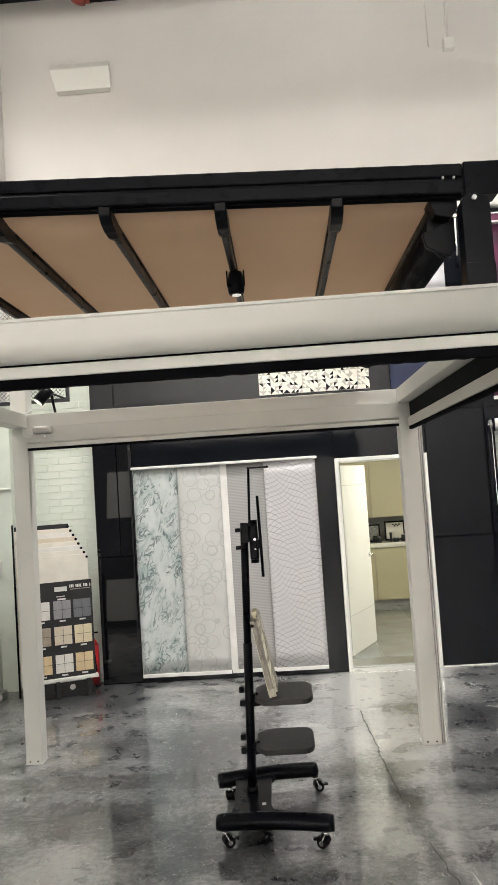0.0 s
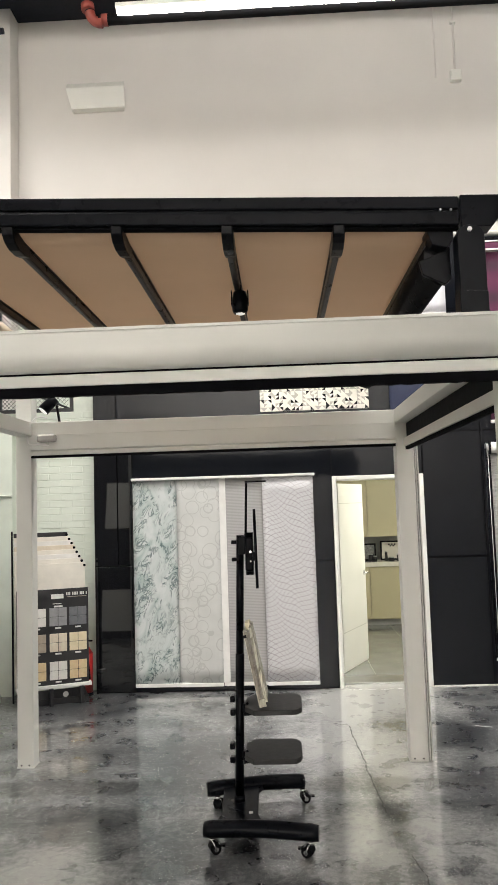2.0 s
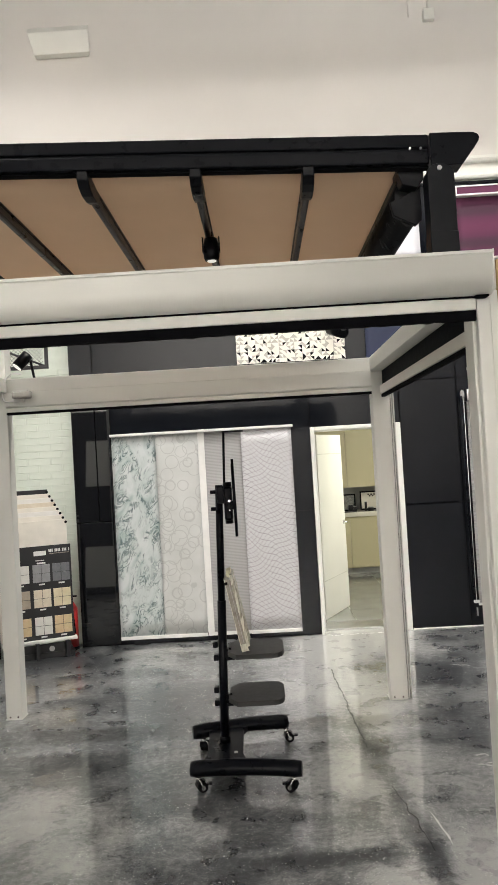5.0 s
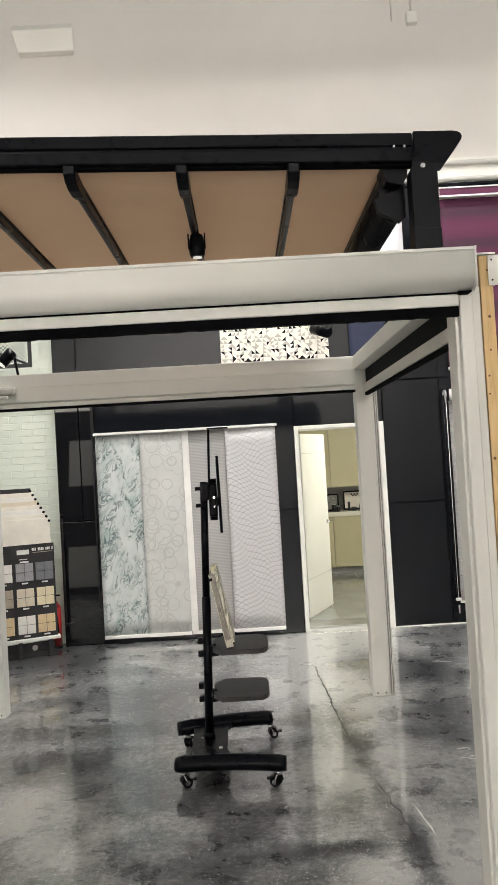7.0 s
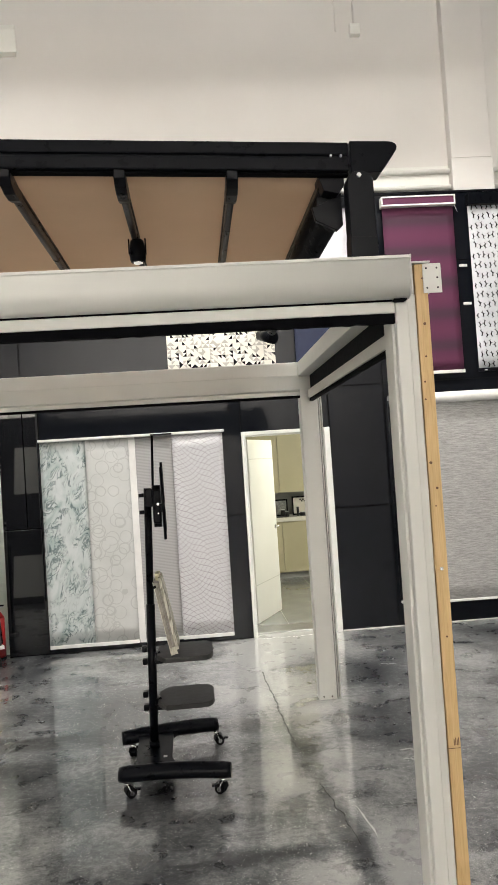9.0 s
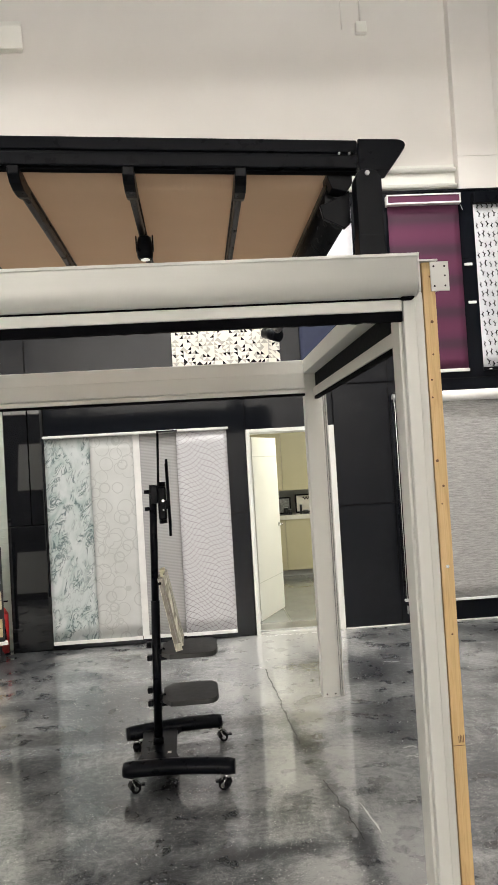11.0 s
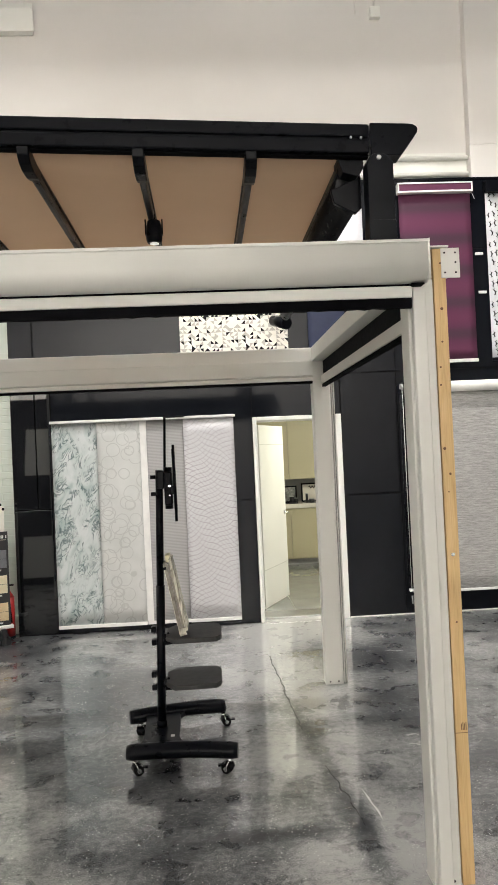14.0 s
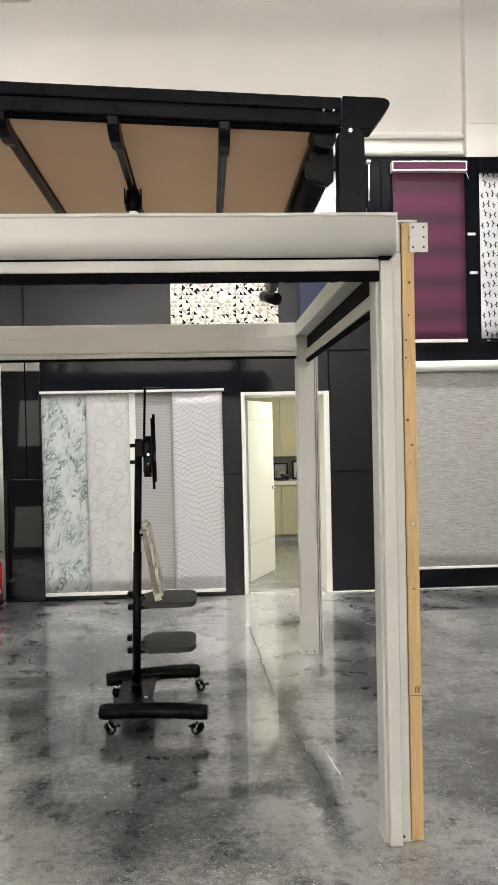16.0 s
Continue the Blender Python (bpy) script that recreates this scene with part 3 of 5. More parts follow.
blue = thing("roller_blind", (2.0, 7.82, 2.7), "dark blue roller blind hanging on the cladding", "roller blind", "roller blinds")
part("cloth", sheet(B(), 1.645, 2.02, 2.62, 3.55, 7.825, 8, 8, lambda x, z: 0.002 * math.sin(14 * x)), M_BLUE, blue)
part("cassette", block(1.635, 2.03, 7.77, 7.848, 3.55, 3.63, 0.008), M_BLACK, blue)
part("bottom_bar", block(1.645, 2.02, 7.818, 7.834, 2.59, 2.62, 0.003), M_BLACK, blue)

pale = thing("roller_blind", (2.15, 7.82, 3.7), "pale white roller blind hanging on the cladding", "roller blind", "roller blinds")
part("cloth", sheet(B(), 1.55, 2.255, 3.70, 4.32, 7.825, 8, 6, lambda x, z: 0.002 * math.sin(12 * x)), plain("pale_cloth", (0.62, 0.62, 0.66), 0.7), pale)
part("bottom_bar", block(1.55, 2.255, 7.818, 7.834, 3.67, 3.70, 0.003), M_ROD, pale)
part("cassette", block(1.54, 2.265, 7.77, 7.848, 4.32, 4.42, 0.008), M_BLACK, pale)

wand = thing("blind_wand", (2.39, 7.8, 3.9), "slim white blind wand hanging on black tile", "blind wand")
part("rod", rod((2.395, 7.80, 4.40), (2.388, 7.80, 4.0), 0.009, 8), M_ROD, wand)
part("clip", block(2.37, 2.41, 7.78, 7.848, 4.39, 4.42, 0.003), M_ROD, wand)
part("grip", rod((2.388, 7.80, 4.0), (2.388, 7.80, 3.88), 0.014, 8), M_BLACK, wand)

pur = thing("roller_blind", (3.0, 7.82, 2.55), "purple banded zebra roller blind with white cassette outline", "roller blind", "roller blinds")
part("cloth", sheet(B(), 2.638, 3.388, 2.585, 4.32, 7.815, 10, 16, lambda x, z: 0.003 * math.sin(8 * x)), M_PURPLE, pur)
part("cassette", block(2.634, 3.386, 7.755, 7.846, 4.315, 4.385, 0.006), M_PURPLE, pur)
edge = B()
for x0, x1, z0, z1 in ((2.622, 3.398, 4.296, 4.313), (2.622, 3.398, 4.383, 4.397), (2.622, 2.635, 4.313, 4.383), (3.385, 3.398, 4.313, 4.383)):
    box(edge, x0, x1, 7.748, 7.84, z0, z1, 0.002)
part("cassette_edge", edge, M_ROD, pur, "white cassette outline")
part("bottom_bar", block(2.633, 3.396, 7.806, 7.826, 2.553, 2.587, 0.004), M_ROD, pur, "white bottom bar")
part("cord_end", rod((3.40, 7.80, 4.30), (3.43, 7.80, 4.23), 0.003, 6), M_ROD, pur)
# two white blocks stand in for lamps mirrored in the glossy tile
for x, z in ((3.465, 3.672), (3.482, 3.272)):
    ck = thing("cord_holder", (x, 7.84, z), "small white block standing in for a lamp reflection on black tile", "cord holder", "cord holders")
    part("clip", block(x - 0.042, x + 0.042, 7.83, 7.848, z - 0.014, z + 0.014, 0.005), M_ROD, ck)

squ = thing("roller_blind", (4.0, 7.82, 2.55), "white roller blind with rows of black squiggles", "roller blind", "roller blinds")
part("cloth", sheet(B(), 3.545, 4.345, 2.585, 4.30, 7.815, 8, 12, lambda x, z: 0.002 * math.sin(9 * x)), M_SQUIG, squ)
part("cassette", block(3.535, 4.355, 7.755, 7.846, 4.29, 4.41, 0.006), M_BLACK, squ)
part("bottom_bar", block(3.54, 4.35, 7.806, 7.826, 2.555, 2.587, 0.004), M_BLACK, squ)
part("bar_label", block(3.60, 3.63, 7.803, 7.8055, 2.56, 2.572), M_ROD, squ)
ink = B()
for r in range(17):
    for c in range(15):
        kind = (c + r) % 3
        x = 3.585 + c * 0.053 + (0.0, 0.014, -0.012)[r % 3]
        z = 4.275 - r * 0.103 + (0.0, 0.012, -0.008)[kind]
        big = (0.026, 0.030, 0.023)[kind]
        mid = (0.0, math.pi, 0.25)[(c + 2 * r) % 3]
        cx = x - big * math.cos(mid) * 0.8
        prev = None
        for k in range(7):
            a = mid + (k - 3) * 0.42
            w = 0.011 * math.sin(math.pi * (k + 0.6) / 7.2) + 0.002
            o = [ink.verts.new((cx + (big + s * w) * math.cos(a), 7.8105, z + (big + s * w) * math.sin(a))) for s in (-0.5, 0.5)]
            if prev:
                ink.faces.new((prev[0], prev[1], o[1], o[0]))
            prev = o
        for k in (1, 3, 5):
            a = mid + (k - 3) * 0.44
            p = [(big, a - 0.17), (big + 0.024, a), (big, a + 0.17)]
            ink.faces.new([ink.verts.new((cx + q * math.cos(t), 7.8104, z + q * math.sin(t))) for q, t in p])
part("print", ink, M_BLACK, squ, "black squiggle print")["kind"] = "stuff"

gs = thing("roller_blind", (3.5, 7.80, 0.22), "grey woven roller screen on a white roller tube", "roller blind", "roller blinds")
part("cloth", sheet(B(), 2.605, 4.75, 0.235, 2.27, 7.80, 14, 14, lambda x, z: 0.003 * math.sin(5 * x + z)), M_GRASS, gs)
part("roller", rod((2.60, 7.785, 2.307), (4.76, 7.785, 2.307), 0.055, 20), M_ROD, gs, "thick white roller tube")
part("bracket", block(2.575, 2.600, 7.74, 7.848, 2.24, 2.37, 0.004), M_BLACK, gs)
part("end_cap", rod((2.555, 7.785, 2.307), (2.575, 7.785, 2.307), 0.046, 18), M_GREYPL, gs)
part("bottom_bar", block(2.60, 4.755, 7.79, 7.812, 0.215, 0.240, 0.004), M_ROD, gs)
part("chain", rod((2.570, 7.765, 2.30), (2.570, 7.765, 0.26), 0.0032, 6), M_ROD, gs, "white pull chain")
part("cord", rod((2.548, 7.775, 2.30), (2.548, 7.775, 0.30), 0.010, 8), M_BLACK, gs, "black blind cord")
part("cloth_edge", block(2.588, 2.602, 7.80, 7.846, 0.24, 2.25), M_RUBBER, gs, "black side channel")
part("chain_clip", block(2.55, 2.60, 7.76, 7.80, 0.245, 0.27, 0.003), M_ROD, gs)
part("weight", rod((2.575, 7.775, 0.20), (2.575, 7.775, 0.12), 0.008, 8), M_GREYPL, gs)

# ---- white pergola frame ----
PX0, PX1 = -1.42, 1.474
pg = thing("pergola", (0.03, 4.5, 0), "white aluminium pergola frame with zip screens", "pergola")


def post(x0, x1, y0, y1, h):
    p = part("post", block(x0, x1, y0, y1, 0.004, h, 0.004), M_FRAME, pg)
    part("foot_plate", block(x0 - 0.004, x1 + 0.004, y0 - 0.004, y1 + 0.004, 0.0, 0.006, 0.001), M_FRAME, p)
    for x in (x0 + 0.03, x1 - 0.03):
        part("screw", rod((x, y0 - 0.002, 0.02), (x, y0 + 0.004, 0.02), 0.006, 8), M_BLACK, p)
    return p


fr = post(1.366, 1.470, 3.205, 3.318, 2.37)
part("guide_rail", block(1.377, 1.430, 3.168, 3.2045, 0.0, 2.335, 0.005), M_FRAME, fr)
fl = post(-1.416, -1.300, 3.205, 3.325, 2.37)
part("guide_rail", block(-1.376, -1.323, 3.168, 3.2045, 0.0, 2.335, 0.005), M_FRAME, fl)
br = post(1.358, 1.480, 5.76, 5.88, 2.37)
for x in (1.482, 1.496, 1.510):
    part("guide_fin", block(x, x + 0.008, 5.775, 5.86, 0.0, 2.37, 0.001), M_FRAME, br)
part("guide_slot", block(1.481, 1.517, 5.80, 5.865, 0.0, 2.37), M_GASKET, br, "dark slot of the guide rail")
bl = post(-1.420, -1.304, 5.76, 5.88, 2.37)
part("sleeve", block(-1.4205, -1.3035, 5.755, 5.882, 2.374, 2.99, 0.004), M_FRAME, bl)

# beams
part("back_beam", block(-1.304, 1.3572, 5.765, 5.875, 2.372, 2.474, 0.005), M_FRAME, pg)
part("corner_block", block(1.3575, 1.4805, 5.7595, 5.8805, 2.372, 2.476, 0.003), M_FRAME, pg)
bc = prism(B(), [(5.745, 2.258), (5.73, 2.268), (5.73, 2.3695), (5.7302, 2.370), (5.86, 2.370), (5.86, 2.258)], "x", -1.303, 1.357)
part("back_cassette", bc, M_FRAME, pg, "white screen cassette under the beam")
part("side_beam", block(1.356, 1.470, 3.326, 5.759, 2.372, 2.474, 0.005), M_FRAME, pg)
part("side_beam", block(-1.416, -1.304, 3.326, 5.759, 2.372, 2.474, 0.005), M_FRAME, pg)
part("front_beam", block(-1.416, 1.470, 3.21, 3.325, 2.372, 2.488, 0.004), M_FRAME, pg)

# front cassette with its rounded face
prof = [(3.208, 2.345), (3.208, 2.495), (3.085, 2.495), (3.085, 2.484), (3.089, 2.483), (3.0885, 2.478), (3.0872, 2.412)]
for i in range(11):
    a = i / 10 * math.pi / 2
    prof.append((3.152 - 0.065 * math.cos(a), 2.405 - 0.066 * math.sin(a)))
cas = prism(B(), prof, "x", -1.372, 1.421, True)
c_ob = part("front_cassette", cas, M_FRAME, pg, "white rounded screen cassette")
for pl in c_ob.data.polygons:
    pl.use_smooth = abs(pl.normal.x) < 0.5 and pl.center.z < 2.481
cap = [(p[0] - 0.002, p[1] + 0.001) for p in prof]
part("cassette_end", prism(B(), cap, "x", 1.4215, 1.428), M_FRAME, pg)
part("cassette_gasket", block(1.363, 1.412, 3.12, 3.17, 2.331, 2.3375, 0.001), M_GASKET, pg)
part("cassette_slot", block(-1.37, 1.362, 3.15, 3.205, 2.334, 2.347), M_GASKET, pg, "black cassette slot")

part("front_bottom_bar", block(-1.316, 1.371, 3.152, 3.192, 2.288, 2.333, 0.004), M_FRAME, pg, "white weighted bar of the raised screen")
brush = B()
N = 90
top = [brush.verts.new((-1.316 + 2.687 * i / N, y, 2.2885)) for y in (3.16, 3.185) for i in range(N + 1)]
low = [brush.verts.new((-1.316 + 2.687 * i / N, y, 2.250 + 0.004 * noise.noise((i * 0.9, 3, 1)))) for y in (3.16, 3.185) for i in range(N + 1)]
for i in range(N):
    brush.faces.new((top[i], top[i + 1], low[i + 1], low[i]))
    brush.faces.new((top[N + 2 + i], top[N + 1 + i], low[N + 1 + i], low[N + 2 + i]))
    brush.faces.new((low[i], low[i + 1], low[N + 2 + i], low[N + 1 + i]))
part("brush_seal", brush, M_GASKET, pg, "black brush seal")

part("back_bottom_bar", block(-1.303, 1.357, 5.74, 5.785, 2.226, 2.256, 0.003), M_FRAME, pg)
part("brush_seal", block(-1.303, 1.357, 5.745, 5.78, 2.208, 2.225), M_GASKET, pg)

# side screen, lowered a little
SZ = 2.203
part("side_screen", block(1.440, 1.444, 3.327, 5.757, SZ + 0.06, 2.371), M_SCREENF, pg, "black zip screen cloth lowered a little")
part("side_bottom_bar", block(1.420, 1.462, 3.327, 5.757, SZ, SZ + 0.062, 0.004), M_FRAME, pg)
part("brush_seal", block(1.428, 1.454, 3.327, 5.757, SZ - 0.022, SZ - 0.001), M_GASKET, pg)
part("screen_channel", block(1.446, 1.468, 3.3255, 3.352, 0.0, 2.371, 0.002), M_FRAME, pg)

# sensor box, cable and spot on the back beam
sen = thing("sensor_box", (-1.17, 5.70, 2.31), "clear smoky plastic sensor box on the white beam", "sensor")
part("cover", block(-1.235, -1.10, 5.655, 5.728, 2.318, 2.372, 0.014), M_SENSOR, sen)
part("base", block(-1.245, -1.16, 5.69, 5.7295, 2.295, 2.317, 0.004), M_ROD, sen)


def cable(name, pts, r, mat, label):
    cu = bpy.data.curves.new(name, "CURVE")
    cu.dimensions, cu.bevel_depth, cu.bevel_resolution = "3D", r, 2
    sp = cu.splines.new("NURBS")
    sp.points.add(len(pts) - 1)
    for q, p in zip(sp.points, pts):
        q.co = (*p, 1)
    sp.use_endpoint_u, sp.order_u = True, 3
    cu.materials.append(mat)
    return tagged(new(name, cu), label, "cable")


cable("cable", [(-1.245, 5.72, 2.305), (-1.31, 5.72, 2.29), (-1.325, 5.72, 2.36), (-1.30, 5.73, 2.47), (-1.24, 5.74, 2.52), (-1.18, 5.74, 2.50)], 0.006, M_ROD, "white cable looped over the pergola corner")
sp1 = thing("spotlight", (-1.13, 5.80, 2.475), "black cylindrical spotlight clamped on the white beam", "spotlight")
part("head", rod((-1.125, 5.74, 2.640), (-1.195, 5.70, 2.550), 0.042, 20), M_BLACK, sp1)
part("lens", rod((-1.1954, 5.6998, 2.5495), (-1.198, 5.6985, 2.546), 0.034, 20), M_SPOTGLOW, sp1)
part("stem", rod((-1.11, 5.82, 2.475), (-1.12, 5.76, 2.63), 0.010, 8), M_BLACK, sp1)

# ---- timber stud and bracket beside the front post ----
stud = thing("timber_stud", (1.50, 3.24, 0), "upright yellow pine stud beside the white post", "timber stud")
part("stud", block(1.474, 1.524, 3.206, 3.296, 0.0, 2.488, 0.002), M_PINE, stud)
part("top_strip", block(1.43, 1.535, 3.19, 3.30, 2.489, 2.496, 0.001), M_FRAME, stud, "thin white strip on top")
for z, dx, r in ((2.43, 0.030, 0.004), (2.25, 0.028, 0.006), (2.12, 0.024, 0.004), (2.02, 0.012, 0.004), (1.95, 0.010, 0.004), (1.70, 0.012, 0.006), (1.60, 0.030, 0.005), (1.53, 0.02, 0.003), (1.02, 0.026, 0.004)):
    part("knot", rod((1.474 + dx, 3.2045, z), (1.474 + dx, 3.2075, z), r, 10), plain("knot_brown", (0.16, 0.08, 0.03), 0.6) if z == 2.43 else bpy.data.materials["knot_brown"], stud)
part("screw", rod((1.497, 3.198, 1.285), (1.497, 3.207, 1.285), 0.007, 12), M_CHROME, stud)
for k in range(4):
    part("stamp", block(1.497 + 0.006 * k, 1.500 + 0.006 * k, 3.2045, 3.2058, 0.60, 0.625 + 0.004 * (k % 2)), bpy.data.materials["knot_brown"], stud)
part("joint", block(1.4741, 1.5239, 3.2048, 3.2058, 0.588, 0.590), bpy.data.materials["knot_brown"], stud)
brk = thing("metal_bracket", (1.54, 3.2, 2.43), "white steel bracket plate with six screw holes", "bracket")
part("plate", block(1.503, 1.577, 3.190, 3.195, 2.368, 2.485, 0.001), M_FRAME, brk)
part("flange", block(1.5245, 1.5285, 3.195, 3.29, 2.368, 2.485, 0.001), M_FRAME, brk)
for x in (1.517, 1.560):
    for z in (2.388, 2.428, 2.466):
        if x > 1.53 or z != 2.428:
            part("hole", rod((x, 3.1888, z), (x, 3.1899, z), 0.004, 8), M_BLACK, brk)

# ---- black retractable canopy on top ----
can = thing("retractable_canopy", (0.1, 4.3, 2.5), "black aluminium retractable canopy with stretched tan fabric", "canopy")
fb = B()
box(fb, -1.24, 1.236, 3.145, 3.198, 2.948, 2.999, 0.006)
box(fb, -1.24, 1.236, 3.149, 3.198, 2.888, 2.941, 0.006)
box(fb, -1.24, 1.236, 3.157, 3.19, 2.937, 2.952)
part("front_beam", fb, M_BLACK, can, "black twin-chamber front beam")
part("seal_strip", block(-1.24, 1.236, 3.17, 3.205, 2.880, 2.8875), M_GASKET, can)
for sgn, x0 in ((1, 1.240), (-1, -1.244)):
    capp = [(x0, 2.874), (x0 + sgn * 0.118, 2.880), (x0 + sgn * 0.168, 2.946), (x0 + sgn * 0.184, 2.970), (x0 + sgn * 0.187, 2.983), (x0 + sgn * 0.182, 2.994), (x0 + sgn * 0.168, 3.001), (x0 + sgn * 0.15, 3.003), (x0, 3.002)]
    part("beam_cap", soft(prism(B(), [(p[0], p[1]) for p in capp], "y", 3.14, 3.23)), M_BLACK, can)
for x in (1.165, 1.205):
    part("screw", rod((x, 3.146, 2.947), (x, 3.158, 2.947), 0.0045, 10), M_ZINC, can)
for x in (1.268, -1.272):
    foot = 2.502 + 0.028 if x > 0 else 2.502 - 0.088
    up = [(x - 0.051, foot), (x + 0.051, foot), (x + 0.051, 2.838)] + [(x + 0.051 * math.cos(a * math.pi / 10), 2.838 + 0.040 * math.sin(a * math.pi / 10)) for a in range(1, 10)] + [(x - 0.051, 2.838)]
    po = part("upright", soft(prism(B(), up, "y", 3.122, 3.20)), M_CAP, can)
    part("sleeve", block(x - 0.053, x + 0.053, 3.119, 3.203, foot, 2.62, 0.002), M_CAP, po)
    part("bolt", rod((x - 0.005, 3.113, 2.858), (x - 0.005, 3.123, 2.858), 0.0095, 6), M_ZINC, po)
part("clip", block(1.330, 1.350, 3.24, 3.28, 2.545, 2.60, 0.004), M_ZINC, can)
# side gutter tubes with their end caps
for sgn in (1,):
    def sx(v):
        return v + 0.022 if sgn > 0 else -v - 0.026
    tubep = [(sx(1.146) + 0.050 * math.cos(k * math.pi / 9), 2.784 + 0.100 * math.sin(k * math.pi / 9)) for k in range(18)]
    part("side_rail", prism(B(), tubep, "y", 3.27, 5.62, True), M_RAFTER, can)
    capo = [(sx(1.072), 2.775), (sx(1.084), 2.722), (sx(1.17), 2.682), (sx(1.195), 2.705), (sx(1.195), 2.838), (sx(1.16), 2.815), (sx(1.11), 2.79)]
    part("rail_cap", soft(prism(B(), capo, "y", 3.245, 3.269)), M_CAP, can)
    roll = [(sx(1.098), 2.910), (sx(1.100), 2.875), (sx(1.116), 2.828), (sx(1.175), 2.815), (sx(1.200), 2.85), (sx(1.200), 2.910)]
    part("rail_bracket", soft(prism(B(), roll, "y", 3.20, 3.30)), M_CAP, can)
    part("edge_rail", block(sx(1.103), sx(1.128), 3.25, 5.60, 2.85, 2.882, 0.004), M_BLACK, can)
# stretched fabric, sagging a little between the rafters
RX = [-0.956, -0.524, -0.091, 0.343, 0.776]
fab = B()
nx, ny = 60, 12
x_a, x_b = -0.985, 1.146
grid = []
for i in range(nx + 1):
    x = x_a + (x_b - x_a) * i / nx
    sag = min(abs(x - r) for r in RX + [1.13])
    grid.append([fab.verts.new((x, 3.20 + 2.405 * j / ny, 2.889 - 0.012 * min(1, sag / 0.2) * math.sin(math.pi * j / ny))) for j in range(ny + 1)])
for i in range(nx):
    for j in range(ny):
        fab.faces.new((grid[i][j], grid[i][j + 1], grid[i + 1][j + 1], grid[i + 1][j])).smooth = True
ex = bmesh.ops.extrude_face_region(fab, geom=fab.faces[:])
bmesh.ops.translate(fab, vec=(0, 0, 0.003), verts=[v for v in ex["geom"] if isinstance(v, bmesh.types.BMVert)])
part("fabric", fab, M_CANVAS, can, "taut tan roof fabric")
part("rear_beam", block(-1.40, 1.20, 5.605, 5.70, 2.80, 2.93, 0.006), M_BLACK, can)
part("rear_link", block(-1.39, -1.33, 5.70, 5.735, 2.72, 2.80, 0.003), M_BLACK, can)
for x in RX:
    r = part("rafter", block(x - 0.015, x + 0.015, 3.33, 5.60, 2.828, 2.872, 0.009), M_RAFTER, can)
    part("batten", block(x - 0.020, x + 0.020, 3.30, 5.60, 2.8725, 2.881, 0.002), M_RAFTER, r)
    hook = [(3.155, 2.892), (3.175, 2.900), (3.30, 2.880), (3.37, 2.872), (3.37, 2.832), (3.31, 2.820), (3.24, 2.820), (3.19, 2.832), (3.160, 2.856)]
    hb = prism(B(), hook, "x", x - 0.023, x + 0.023)
    bmesh.ops.bevel(hb, geom=hb.edges[:], offset=0.005, segments=2, affect="EDGES", profile=0.5)
    part("rafter_hook", hb, M_BLACK, r)

hs = thing("spotlight", (0.336, 4.0, 2.85), "small black spotlight hanging under a canopy rafter", "spotlight")
pr = B()
rings = [(2.844, 0.018), (2.838, 0.030), (2.812, 0.036), (2.777, 0.039), (2.747, 0.037), (2.734, 0.031)]
prev = None
for z, r in rings:
    cur = [pr.verts.new((0.336 + r * math.cos(k * math.pi / 10), 4.0 + r * math.sin(k * math.pi / 10), z)) for k in range(20)]
    if prev:
        for k in range(20):
            pr.faces.new((prev[k], cur[k], cur[(k + 1) % 20], prev[(k + 1) % 20])).smooth = True
    prev = cur
pr.faces.new(prev[::-1])
part("head", pr, M_BLACK, hs)
part("lens", rod((0.336, 4.0, 2.733), (0.336, 4.0, 2.730), 0.021, 18), M_SPOTGLOW, hs)
part("yoke", block(0.294, 0.300, 3.985, 4.015, 2.772, 2.845, 0.002), M_BLACK, hs)
part("yoke", block(0.372, 0.378, 3.985, 4.015, 2.772, 2.845, 0.002), M_BLACK, hs)
part("stem", rod((0.336, 4.0, 2.815), (0.336, 4.0, 2.870), 0.009, 10), M_BLACK, hs)
hs.location += Vector((0.018, -0.15, -0.008))

# bunched spare cloth lying on the side of the frame
bun = B()
nu, nv = 46, 14
rows = []
for i in range(nu + 1):
    y = 3.45 + 2.05 * i / nu
    row = []
    for j in range(nv):
        a = 2 * math.pi * j / nv
        w = 1 + 0.35 * noise.noise((2.2 * math.cos(a), 2.2 * math.sin(a), y * 3.0)) + 0.15 * noise.noise((5 * math.cos(a), 5 * math.sin(a), y * 9))
        row.append(bun.verts.new((-1.20 + 0.085 * w * math.cos(a), y, 2.85 + 0.05 * w * math.sin(a))))
    rows.append(row)
for i in range(nu):
    for j in range(nv):
        bun.faces.new((rows[i][j], rows[i][(j + 1) % nv], rows[i + 1][(j + 1) % nv], rows[i + 1][j])).smooth = True
bun.faces.new(rows[0])
bun.faces.new(rows[-1][::-1])
bmesh.ops.recalc_face_normals(bun, faces=bun.faces[:])
part("bunched_fabric", bun, M_CLOTH, can, "crumpled beige folded fabric")

# the canopy falls slightly to one side
for o in can.children_recursive:
    for v in {w.index: w for w in o.data.vertices}.values() if o.data.users == 1 else ():
        v.co.z += -0.0435 * (v.co.x - 1.2) - 0.028
        v.co.y += 0.02

